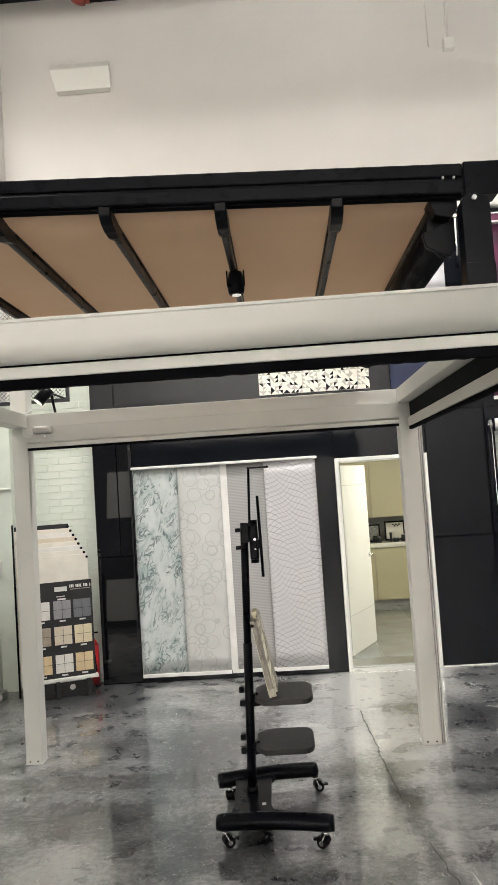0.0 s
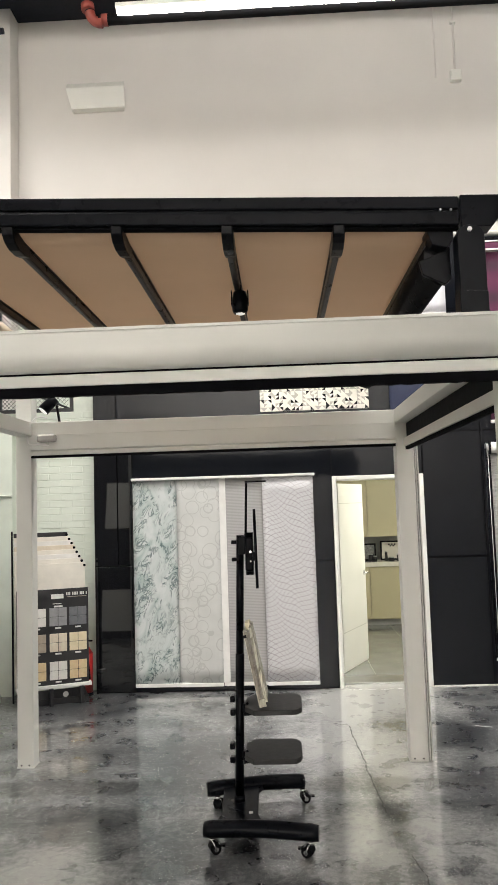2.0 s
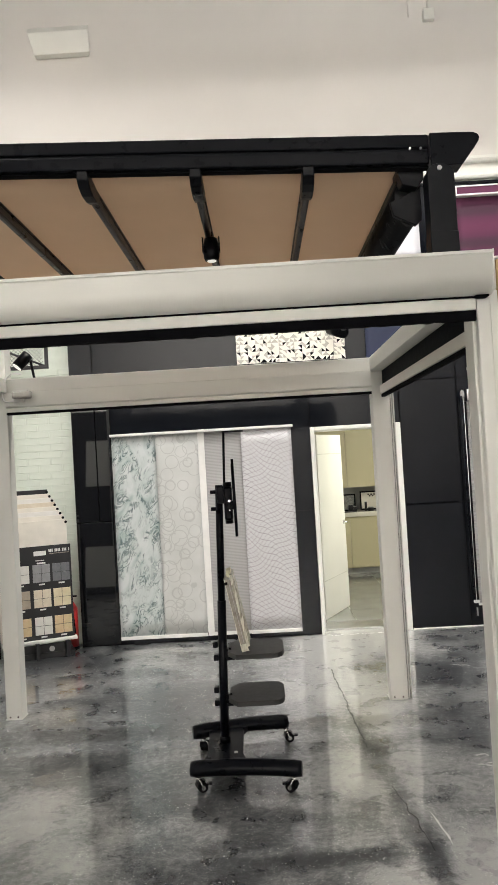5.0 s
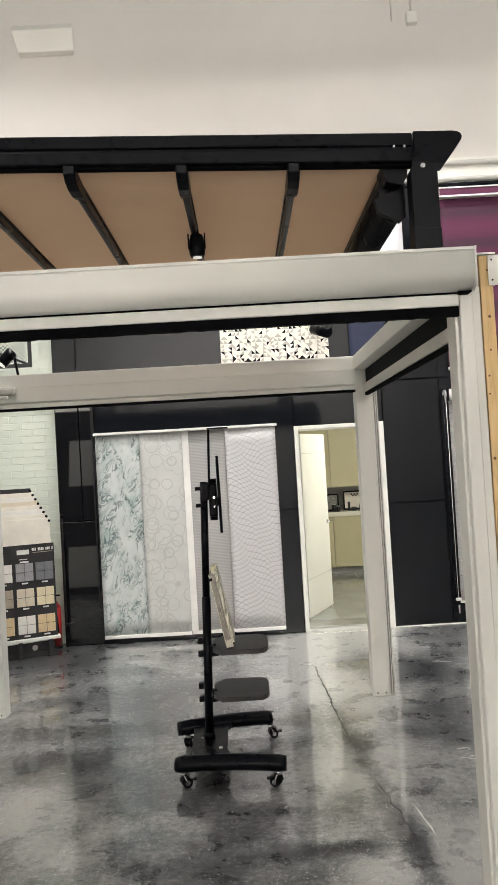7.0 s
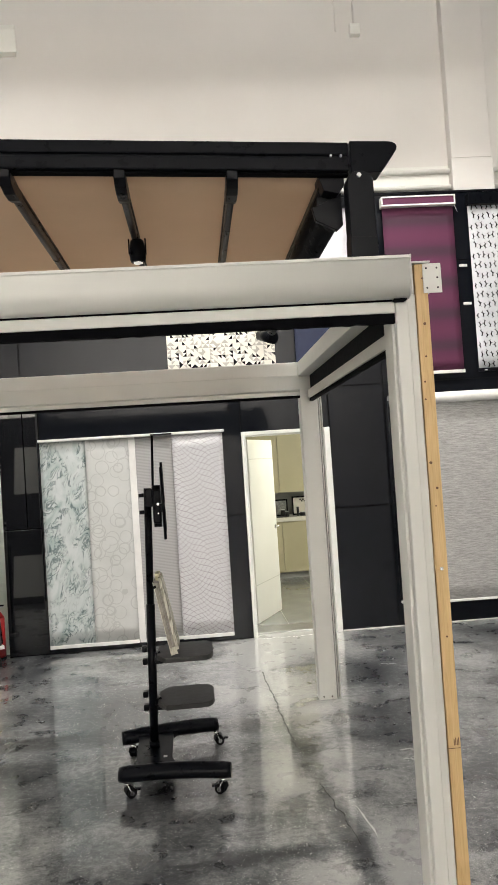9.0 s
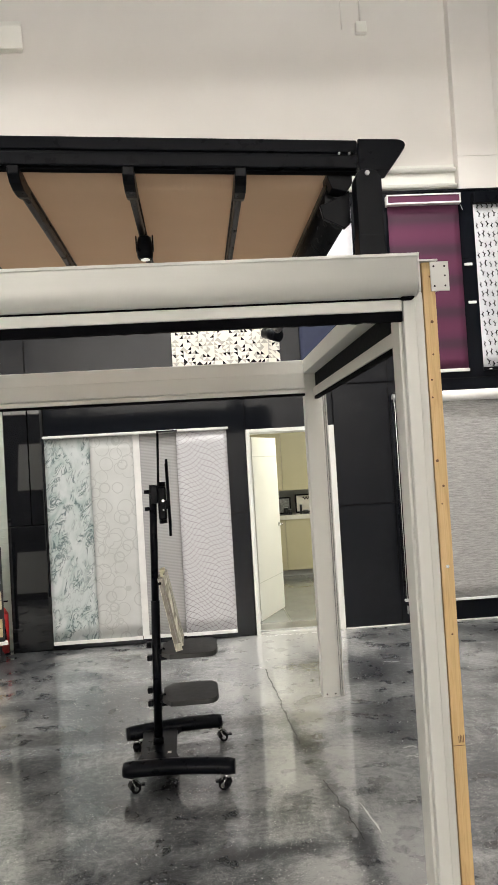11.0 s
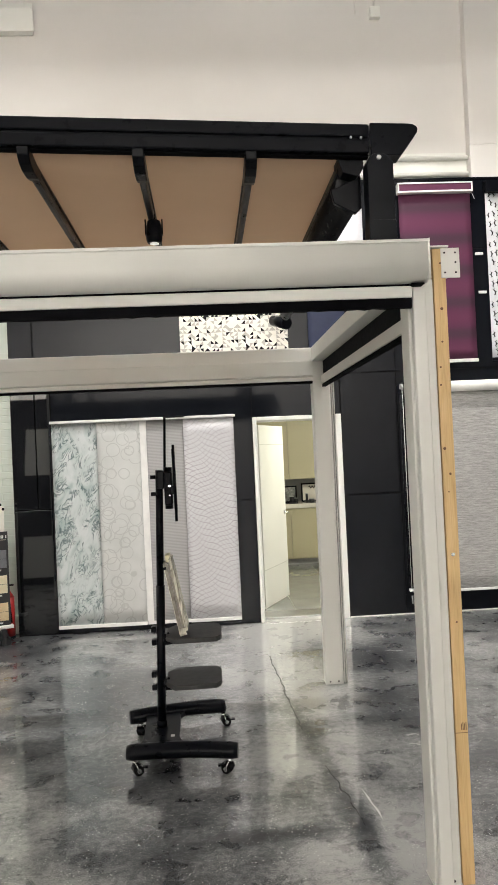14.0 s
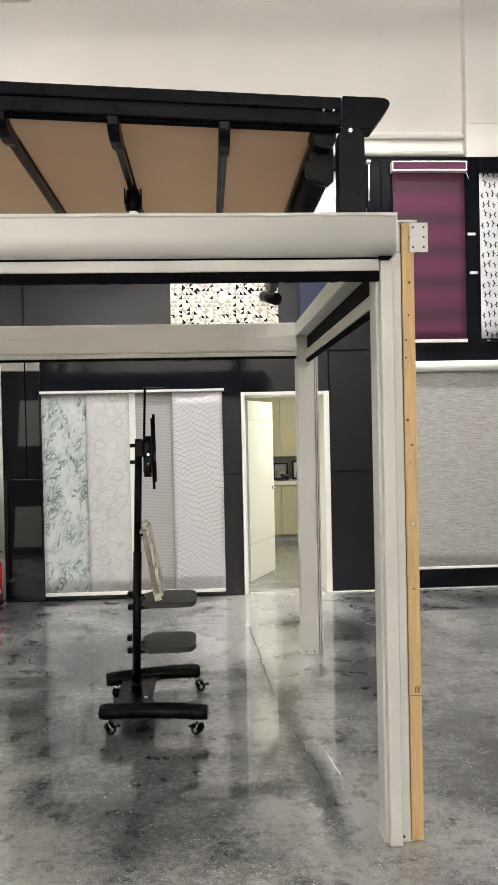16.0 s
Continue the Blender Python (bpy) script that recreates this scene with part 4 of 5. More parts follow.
# ---- ceiling fixtures and services ----
# all but the first fixture are added to house the unseen fill
for (a, b, y), zz, deep in zip(STRIPS, STRIP_Z, DEEP):
    lf = thing("strip_light", ((a + b) / 2, y, zz), "long white linear strip light hung from the ceiling, all but one added as unseen fill", "ceiling light", "linear strip lights")
    part("housing", block(a, b, y - deep / 2 - 0.005, y + deep / 2 + 0.005, zz + 0.058, zz + 0.10, 0.006), M_TRIM, lf)
    part("diffuser", block(a + 0.01, b - 0.01, y - deep / 2, y + deep / 2, zz + 0.012, zz + 0.057, 0.012), M_GLOW if deep < 0.2 else M_GLOWFILL, lf, "glowing white diffuser")
    for k in (0.12, 0.5, 0.88):
        x = a + (b - a) * k
        part("hanger", rod((x, y, zz + 0.10), (x, y, 7.2), 0.006, 6), M_ZINC, lf)

pipe = thing("sprinkler_pipe", (-0.98, 6.85, 7.2), "black sprinkler pipe with orange grooved couplings", "pipe")
part("drop", rod((-1.17, 6.66, 7.78), (-1.02, 6.84, 6.33), 0.045, 18), M_CEIL, pipe)
part("run", rod((-0.94, 6.85, 6.25), (7.1, 6.85, 6.25), 0.046, 18), M_RUBBER, pipe)
for z0, z1, dx in ((6.58, 6.63, -0.05), (6.33, 6.39, -0.012)):
    part("coupling", rod((-1.02 + dx - 0.005, 6.84 + dx * 1.2, z1), (-1.02 + dx, 6.84 + dx * 1.2, z0), 0.058, 18), M_ORANGE, pipe)
el = B()
prevr = None
for i in range(7):
    a = i / 6 * math.pi / 2
    c = Vector((-0.91 - 0.11 * math.cos(a), 6.845, 6.33 - 0.11 * math.sin(a)))
    u = Vector((-math.cos(a), 0, -math.sin(a)))
    ring = [el.verts.new(c + 0.045 * (math.cos(k * math.pi / 7) * u + math.sin(k * math.pi / 7) * Vector((0, 1, 0)))) for k in range(14)]
    if prevr:
        for k in range(14):
            el.faces.new((prevr[k], prevr[(k + 1) % 14], ring[(k + 1) % 14], ring[k])).smooth = True
    prevr = ring
part("elbow", el, M_ORANGE, pipe)
part("coupling", rod((-0.915, 6.85, 6.25), (-0.86, 6.85, 6.25), 0.052, 18), M_ORANGE, pipe)
for x in (0.12, 2.6, 5.0):
    part("hanger", rod((x, 6.85, 6.30), (x, 6.85, 7.78), 0.006, 6), M_ZINC, pipe)
single("ceiling_joist", block(-2.75, -2.6, -12.2, 7.79, 6.8, 7.2, 0.01), M_CEIL, "black painted steel ceiling girder", "joist", "ceiling joists", "structure")

single("ceiling_joist", block(-6.2, 7.2, 7.20, 7.30, 6.98, 7.19, 0.01), M_JOIST, "black painted steel ceiling girder", "joist", "ceiling joists", "structure")
br_h = thing("pipe_hanger", (-2.2, 7.3, 6.6), "small black pipe hanger under the ceiling", "pipe hanger")
part("rod", rod((-2.2, 7.3, 6.62), (-2.2, 7.3, 7.2), 0.008, 8), M_JOIST, br_h)
part("clamp", rod((-2.32, 7.3, 6.60), (-2.08, 7.3, 6.60), 0.03, 12), M_JOIST, br_h)

pipe.location += Vector((-0.012, -0.247, -0.085))

def taper(bm):
    """Draws the lower end in on one side, flares the front on the other and softens the edges."""
    for v in bm.verts:
        if v.co.x < -1.3 and v.co.z < 6.2:
            v.co.x += 0.05
        if v.co.x > -1.3 and v.co.y < 8.0:
            v.co.x += 0.03
    bmesh.ops.bevel(bm, geom=bm.edges[:], offset=0.005, segments=2, affect="EDGES", profile=0.5)
    return bm


vb = thing("emergency_light", (-1.33, 8.0, 6.1), "white wedge shaped emergency light box on the wall", "emergency light")
part("housing", taper(prism(B(), [(8.049, 6.12), (8.049, 6.39), (7.93, 6.39), (7.905, 6.33), (7.955, 6.12)], "x", -1.635, -1.035)), M_TRIM, vb)

for x, z0, lab in ((2.535, 6.36, "white conduit dropping to a wall box"), (2.33, 6.30, "slim white conduit on the white wall")):
    cd = thing("conduit", (x, 8.03, z0), lab, "conduit", "wall conduits")
    part("tube", rod((x, 8.03, z0), (x, 8.03, 7.2), 0.012 if x > 2.4 else 0.006, 10), M_WALL, cd)
    if x > 2.4:
        part("box", block(x - 0.055, x + 0.055, 7.98, 8.049, z0 - 0.12, z0, 0.008), M_TRIM, cd)
        part("strap", block(x - 0.03, x + 0.03, 8.012, 8.049, 6.9, 6.92, 0.002), M_TRIM, cd)
for x, top in ((-2.47, 7.15), (-2.385, 6.85)):
    cd = thing("conduit", (x, 7.79, 1.3), "white painted conduit running up the pilaster", "conduit", "wall conduits")
    part("tube", rod((x, 7.785, 1.28), (x, 7.785, top), 0.012, 10), M_BRICK, cd)
    part("tube", rod((x, 7.785, top), (x - 0.12, 7.70, 7.2), 0.012, 10), M_BRICK, cd)
cd = thing("conduit", (-2.36, 7.79, 0.0), "white painted conduit below the socket box", "conduit", "wall conduits")
part("tube", rod((-2.37, 7.785, 0.02), (-2.37, 7.785, 1.14), 0.012, 10), M_BRICK, cd)
cd = thing("conduit", (-2.3, 7.79, 2.0), "thin horizontal white conduit across the pilaster", "conduit", "wall conduits")
part("tube", rod((-2.56, 7.785, 1.985), (-2.195, 7.785, 1.985), 0.010, 8), M_BRICK, cd)
# lower leg of the pilaster in the bricks' white with the greenish light painted in
setting("trim", block(-2.532, -2.193, 7.795, 7.7995, 0.0, 2.85), M_BRICK, "white lower face of the pilaster with greenish light painted in", "pilaster")
setting("trim", block(-2.1945, -2.1905, 7.80, 7.999, 0.0, 2.85), M_BRICK, "white side of the pilaster with greenish light painted in", "pilaster")
so = thing("socket_box", (-2.42, 7.77, 1.15), "white double socket box on the pilaster", "socket")
part("box", block(-2.545, -2.315, 7.75, 7.794, 1.145, 1.275, 0.006), M_ROD, so)
for x in (-2.49, -2.37):
    pl = part("plate", block(x - 0.052, x + 0.052, 7.744, 7.7495, 1.15, 1.27, 0.003), M_ROD, so)
    for dx in (-0.022, 0.022):
        part("slot", block(x + dx - 0.004, x + dx + 0.004, 7.7425, 7.7435, 1.20, 1.225), M_BLACK, pl)

# expanded metal grille
gl = thing("metal_grille", (-2.1, 7.75, 2.82), "dark framed expanded metal grille on the wall", "grille")
gf = B()
for a in ((-3.05, -1.545, 2.815, 2.85), (-3.05, -1.545, 4.37, 4.40), (-1.575, -1.545, 2.85, 4.37), (-3.05, -3.02, 2.85, 4.37)):
    box(gf, a[0], a[1], 7.72, 7.76, a[2], a[3], 0.003)
box(gf, -2.30, -2.275, 7.725, 7.755, 2.85, 4.37, 0.003)
part("frame", gf, M_BOARD, gl)
part("brace", rod((-1.99, 7.735, 3.02), (-1.57, 7.735, 2.84), 0.012, 6), M_BOARD, gl)
mesh = B()
px, pz = 0.042, 0.021
for i in range(int(1.45 / px)):
    for j in range(int(1.50 / pz)):
        x, z = -3.02 + i * px + (px / 2 if j % 2 else 0), 2.853 + j * pz
        for s in (-1, 1):
            p0, p1 = (x, z), (x + s * px / 2, z + pz)
            w = 0.0028
            mesh.faces.new([mesh.verts.new((q[0], 7.742, q[1])) for q in ((p0[0] - w, p0[1]), (p0[0] + w, p0[1]), (p1[0] + w, p1[1]), (p1[0] - w, p1[1]))])
part("mesh", mesh, M_BOARD, gl, "diamond expanded mesh")["kind"] = "stuff"
part("standoff", block(-1.70, -1.66, 7.76, 7.999, 3.3, 3.34), M_BOARD, gl)
part("standoff", block(-2.40, -2.36, 7.76, 7.799, 3.3, 3.34), M_BOARD, gl)

# tall framed display at the edge of the hall
dp = thing("display_stand", (-2.6, 6.75, 0), "tall black framed display stand with screen samples", "display stand")
part("frame", block(-2.104, -2.088, 6.74, 6.78, 0.0, 2.62, 0.003), M_BLACK, dp)
part("frame", block(-3.30, -3.27, 6.74, 6.78, 0.0, 2.62, 0.003), M_BLACK, dp)
part("top_rail", block(-3.27, -2.115, 6.745, 6.775, 2.59, 2.62, 0.003), M_BLACK, dp)
part("foot", block(-2.12, -2.07, 6.70, 6.82, 0.0, 0.012, 0.002), M_BLACK, dp)
part("foot", block(-3.35, -3.24, 6.68, 6.84, 0.0, 0.012, 0.002), M_BLACK, dp)
part("sheet", block(-3.27, -2.106, 6.755, 6.763, 1.83, 2.59), M_PANELGLASS, dp, "pale translucent sample sheet")
part("sheet", block(-3.27, -2.106, 6.755, 6.763, 1.21, 1.826), M_PANELGREY, dp, "grey sample sheet")
part("sheet", block(-3.27, -2.106, 6.755, 6.763, 0.05, 1.206), M_PANELSTONE, dp, "stone coloured sample sheet")
part("tab", block(-2.19, -2.13, 6.748, 6.7545, 1.815, 1.835), M_ROD, dp)
part("crest_picture", block(-3.27, -2.09, 6.75, 6.77, 2.64, 3.0), M_PICT, dp, "dim violet picture panel")
part("post", block(-2.75, -2.70, 6.78, 6.80, 0.0, 3.0), M_BLACK, dp)

# a second sample stand, unseen, added and leaned only to be mirrored in the cladding
ds = thing("display_stand", (-1.9, 4.7, 0), "unseen black leaning stand added to be mirrored in the tiles", "display stand")
part("board", block(-2.45, -1.46, 4.68, 4.70, 0.0, 2.75, 0.003), M_BOARD, ds)
part("sheet", block(-2.10, -1.62, 4.7005, 4.706, 1.58, 2.28), M_TRIM, ds, "white sample sheet")
part("sheet", block(-2.10, -1.62, 4.7005, 4.706, 0.10, 0.68), M_TRIM, ds, "white sample sheet")
part("prop", block(-1.98, -1.92, 3.92, 3.96, 0.0, 1.05), M_BLACK, ds)
ds.rotation_euler = (radians(14), 0, 0)
bpy.context.view_layer.update()

cable("cable", [(-1.388, 7.985, 2.02), (-1.39, 7.985, 1.90), (-1.372, 7.975, 1.80), (-1.376, 7.975, 1.66), (-1.395, 7.985, 1.56), (-1.39, 7.985, 1.42)], 0.010, M_BRICK, "slack white cable on the edge of the brick wall")

du = thing("metal_ducting", (-2.38, 7.55, 0), "short grey metal channel lying on the floor", "metal channel")
part("channel", block(-2.62, -2.24, 7.46, 7.60, 0.0, 0.075, 0.004), M_ZINC, du)
part("lid", block(-2.60, -2.29, 7.48, 7.62, 0.0755, 0.10, 0.004), M_ZINC, du)

# ---- tile sample rack ----
tr = thing("tile_display_rack", (-1.7, 7.5, 0), "tile sample rack with stepped cards and black swatch board", "display rack")
part("base", block(-2.02, -1.37, 7.46, 7.78, 0.0, 0.055, 0.004), M_BOARD, tr)
part("kick_board", block(-2.0, -1.40, 7.475, 7.49, 0.03, 0.135, 0.003), M_BOARD, tr)
for x in (-1.72, -1.44, -1.98):
    part("leg", block(x - 0.018, x + 0.018, 7.40, 7.50, 0.0, 0.16, 0.004), M_BOARD, tr)
logo = B()
tube(logo, (-1.585, 7.472, 0.085), (-1.585, 7.4745, 0.085), 0.026, 16)
part("emblem", logo, M_LABEL, tr)
part("ledge", block(-2.04, -1.345, 7.425, 7.50, 0.155, 0.185, 0.004), M_ROD, tr, "white front ledge")
bd = part("swatch_board", block(-2.03, -1.368, 7.452, 7.47, 0.186, 1.075, 0.003), M_BOARD, tr, "black board of tile swatches")
M_SW = [m_swatch("tile_grey", (0.26, 0.26, 0.27), (0.32, 0.32, 0.33)), m_swatch("tile_dark", (0.13, 0.135, 0.15), (0.17, 0.175, 0.19)), m_swatch("tile_cream", (0.62, 0.54, 0.42), (0.70, 0.63, 0.52)),
        m_swatch("tile_sand", (0.60, 0.45, 0.26), (0.68, 0.54, 0.34)), m_swatch("tile_white", (0.70, 0.68, 0.64), (0.76, 0.74, 0.71)), m_swatch("tile_taupe", (0.34, 0.28, 0.22), (0.42, 0.36, 0.29)), m_swatch("tile_straw", (0.66, 0.57, 0.38), (0.72, 0.64, 0.46))]
for r, (z, kinds) in enumerate(((0.815, (4, 0, 1)), (0.575, (5, 2, 6)), (0.315, (3, 4, 3)))):
    for c, k in enumerate(kinds):
        xc = (-1.845, -1.652, -1.468)[c]
        for dx in (-0.041, 0.041):
            for dz in (-0.043, 0.043):
                part("tile", block(xc + dx - 0.039, xc + dx + 0.039, 7.444, 7.4515, z + dz - 0.041, z + dz + 0.041, 0.0015), M_SW[k], bd)
        part("caption", block(xc - 0.028, xc + 0.028, 7.4495, 7.4515, z - 0.112, z - 0.098), M_LABEL, bd)
part("caption", block(-1.715, -1.60, 7.4495, 7.4515, 0.985, 1.028), M_LABEL, bd)
part("caption", block(-1.70, -1.62, 7.4495, 7.4515, 0.935, 0.942), M_LABEL, bd)
part("caption", block(-1.69, -1.61, 7.4495, 7.4515, 0.905, 0.920), M_LABEL, bd)
for i in range(14):
    if i not in (3, 8, 12):
        part("caption", block(-1.575 + i * 0.0142, -1.565 + i * 0.0142, 7.4495, 7.4515, 1.012, 1.040), M_LABEL, bd)
part("caption", block(-1.57, -1.385, 7.4495, 7.4515, 0.994, 0.999), M_SW[5], bd)
for i in range(8):
    z1, xr, yy = 1.315 + 0.042 * i, -1.392 - 0.0205 * i, 7.475 + 0.030 * i
    cardm = (M_CARDW, M_CARDW, M_SW[4], M_CARDW, M_SW[2], M_SW[4], M_CARDW, M_BOARD)[i]
    cd = part("card", block(-2.045, xr, yy, yy + 0.010, 0.19, z1, 0.002), cardm, tr)
    part("hook", rod((xr - 0.006, yy - 0.006, z1 - 0.028), (xr - 0.006, yy + 0.018, z1 - 0.028), 0.013, 12), M_BLACK, cd)
part("side_wire", rod((-2.06, 7.47, 0.05), (-2.06, 7.70, 1.63), 0.009, 8), M_BLACK, tr)

tr.rotation_euler = (0, 0, radians(22))

fe = thing("fire_extinguisher", (-1.435, 7.78, 0), "red fire extinguisher standing beside the tile rack", "fire extinguisher")
part("cylinder", rod((-1.462, 7.80, 0.02), (-1.462, 7.80, 0.40), 0.062, 20), M_RED, fe)
part("shoulder", rod((-1.462, 7.80, 0.40), (-1.462, 7.80, 0.46), 0.062, 20, 0.025), M_RED, fe)
part("foot_ring", rod((-1.462, 7.80, 0.0), (-1.462, 7.80, 0.02), 0.066, 20), M_BLACK, fe)
part("valve", rod((-1.462, 7.80, 0.46), (-1.462, 7.80, 0.51), 0.018, 10), M_BLACK, fe)
part("lever", block(-1.50, -1.40, 7.79, 7.81, 0.51, 0.525, 0.003), M_BLACK, fe)
part("hose", rod((-1.44, 7.74, 0.46), (-1.415, 7.735, 0.16), 0.010, 8), M_BLACK, fe)
part("label", block(-1.50, -1.42, 7.736, 7.7385, 0.17, 0.25), M_LABEL, fe)
fe.location += Vector((-0.008, 0.055, 0))

# ---- rolling screen stand ----
st = thing("rolling_tv_stand", (0.3, 4.75, 0), "black rolling screen stand with two shelves on castors", "tv stand")


def leg(name, p0, p1, r):
    """A slightly bowed flattened tube with capped, rounded ends."""
    bm = B()
    p0, p1 = Vector(p0), Vector(p1)
    ax = (p1 - p0).normalized()
    side = ax.cross(Vector((0, 0, 1))).normalized()
    up = side.cross(ax)
    prev = None
    N = 22
    for i in range(N + 1):
        k = i / N
        c = p0.lerp(p1, k) + Vector((0, 0, 0.012 * math.sin(math.pi * k)))
        s = 1.0 if 0 < i < N else 0.9
        ring = [bm.verts.new(c + s * r * (1.0 * math.cos(a) * side + 0.86 * math.sin(a) * up)) for a in [m * 2 * math.pi / 18 for m in range(18)]]
        if prev:
            for m in range(18):
                bm.faces.new((prev[m], prev[(m + 1) % 18], ring[(m + 1) % 18], ring[m])).smooth = True
        else:
            bm.faces.new(ring[::-1])
        prev = ring
    bm.faces.new(prev)
    bmesh.ops.recalc_face_normals(bm, faces=bm.faces[:])
    return part(name, bm, M_BLACK, st)


leg("foot_bar", (0.045, 4.475, 0.118), (0.645, 4.405, 0.118), 0.050)
leg("foot_bar", (0.005, 5.02, 0.118), (0.590, 5.135, 0.118), 0.050)
plate = prism(B(), [(0.11, 4.47), (0.08, 4.49), (0.11, 4.53), (0.124, 4.62), (0.114, 4.95), (0.10, 5.05), (0.36, 5.08), (0.32, 4.98), (0.324, 4.62), (0.35, 4.52), (0.40, 4.44)], "z", 0.105, 0.135)
part("base_plate", plate, M_BLACK, st)
part("label_sticker", block(0.275, 0.296, 4.62, 4.65, 0.1352, 0.136), M_LABEL, st)


def castor(x, y, turn):
    c = part("castor", rod((x, y, 0.065), (x, y, 0.085), 0.016, 12), M_CHROME, st, "twin wheel swivel castor")
    ca, sa = math.cos(turn), math.sin(turn)
    off = 0.018
    cx, cy = x + off * ca, y + off * sa
    for s in (-1, 1):
        a0, a1 = s * 0.006, s * 0.022
        part("wheel", rod((cx - sa * a0, cy + ca * a0, 0.027), (cx - sa * a1, cy + ca * a1, 0.027), 0.027, 18), M_RUBBER, c)
        part("hub", rod((cx - sa * a1, cy + ca * a1, 0.027), (cx - sa * (a1 + s * 0.003), cy + ca * (a1 + s * 0.003), 0.027), 0.012, 14), M_CHROME, c)
    hood = B()
    for k in range(6):
        a0, a1 = math.pi * k / 6, math.pi * (k + 1) / 6
        q = []
        for a in (a0, a1):
            for w in (-0.024, 0.024):
                q.append(hood.verts.new((cx + 0.034 * math.cos(a) * ca - sa * w, cy + 0.034 * math.cos(a) * sa + ca * w, 0.032 + 0.034 * math.sin(a))))
        hood.faces.new((q[0], q[1], q[3], q[2])).smooth = True
    part("hood", hood, M_BLACK, c)
    fork = B()
    for w in (-0.027, 0.027):
        tube(fork, (cx - sa * w, cy + ca * w, 0.022), (x - sa * w * 0.5, y + ca * w * 0.5, 0.072), 0.0045, 8)
    part("fork", fork, M_CHROME, c, "chrome castor fork")
    tab = B()
    tx, ty = cx + 0.042 * ca, cy + 0.042 * sa
    box(tab, tx - 0.014, tx + 0.014, ty - 0.014, ty + 0.014, 0.030, 0.040, 0.003)
    part("brake_tab", tab, M_BLACK, c)


castor(0.085, 4.455, 0.4)
castor(0.600, 4.40, 2.6)
castor(0.068, 5.02, 1.3)
castor(0.580, 5.11, 0.2)
# the pole leans a little
P0, P1 = Vector((0.215, 4.80, 0.13)), Vector((0.262, 4.80, 1.640))


def on_pole(z):
    return P0.lerp(P1, (z - P0.z) / (P1.z - P0.z))


part("pole", rod(P0, on_pole(0.96), 0.0255, 20), M_BLACK, st)
part("pole_upper", rod(on_pole(0.96), P1, 0.0220, 20), M_BLACK, st)
part("collar", rod(P0, on_pole(0.17), 0.031, 20), M_BLACK, st)

def shelf(z):
    c = on_pole(z)
    x0 = c.x + 0.035
    w = 0.185
    out = [(x0, 4.80 - w * 0.55), (x0 + 0.05, 4.80 - w), (x0 + 0.262, 4.80 - w), (x0 + 0.292, 4.80 - w * 0.95), (x0 + 0.312, 4.80 - w * 0.78), (x0 + 0.322, 4.80 - w * 0.55)]
    out += [(x, 9.60 - y) for x, y in reversed(out)]
    s = part("shelf", soft(prism(B(), out, "z", z - 0.020, z + 0.008)), M_SHELF, st, "dark grey shelf plate with rounded end")
    part("bracket", prism(B(), [(x0 - 0.01, z - 0.0205), (x0 + 0.30, z - 0.0205), (x0 + 0.28, z - 0.028), (x0 - 0.01, z - 0.055)], "y", 4.745, 4.76), M_BLACK, s)
    part("bracket", prism(B(), [(x0 - 0.01, z - 0.0205), (x0 + 0.30, z - 0.0205), (x0 + 0.28, z - 0.028), (x0 - 0.01, z - 0.055)], "y", 4.84, 4.855), M_BLACK, s)
    for dz in (-0.045, 0.030):
        part("clamp_knob", block(c.x - 0.056, c.x - 0.026, 4.775, 4.825, z + dz - 0.017, z + dz + 0.017, 0.006), M_BLACK, s)
    part("clamp", block(c.x + 0.012, c.x + 0.05, 4.776, 4.824, z - 0.05, z + 0.004, 0.005), M_BLACK, s)
    for dz in (-0.03, 0.012):
        part("knob", rod((c.x + 0.045, 4.762, z + dz), (c.x + 0.045, 4.745, z + dz), 0.008, 10), M_BLACK, s)


M_SHELF = plain("shelf_grey", (0.015, 0.0145, 0.0145), 0.5)
shelf(0.675)
shelf(0.412)

h = on_pole(1.55)
hd = B()
box(hd, h.x - 0.01, h.x + 0.032, 4.765, 4.845, 1.53, 1.635, 0.006)
part("head_block", hd, M_BLACK, st)
for z in (1.60, 1.50):
    part("knob", rod((h.x - 0.02, 4.80, z), (h.x - 0.05, 4.80, z), 0.012, 10), M_BLACK, st)
gm = B()
tube(gm, (h.x + 0.055, 4.80, 1.655), (h.x + 0.055, 4.80, 1.41), 0.024, 14)
box(gm, h.x + 0.03, h.x + 0.08, 4.765, 4.835, 1.43, 1.63, 0.012)
part("tilt_mount", gm, M_BLACK, st, "black tilting head mount")
for z, r in ((1.545, 0.008), (1.49, 0.005)):
    part("bolt", rod((h.x + 0.062, 4.767, z), (h.x + 0.062, 4.759, z), r, 12), M_CHROME, st)
for y, z0, z1, dx in ((4.66, 1.345, 1.76, 0.010), (4.94, 1.37, 1.79, 0.0)):
    arm = B()
    p, q = Vector((h.x + 0.090 + dx, y, z0)), Vector((h.x + 0.084 + dx, y, z1))
    tube(arm, p, q, 0.0085, 8)
    part("mount_arm", arm, M_BLACK, st)
part("cross_bar", block(h.x + 0.078, h.x + 0.094, 4.65, 4.95, 1.50, 1.55, 0.004), M_BLACK, st)
mast = B()
tube(mast, (h.x + 0.035, 4.80, 1.62), (h.x + 0.048, 4.80, 1.955), 0.0075, 8)
box(mast, h.x + 0.040, h.x + 0.165, 4.77, 4.83, 1.948, 1.957, 0.002)
part("camera_mast", mast, M_BLACK, st, "thin mast with a small tray")

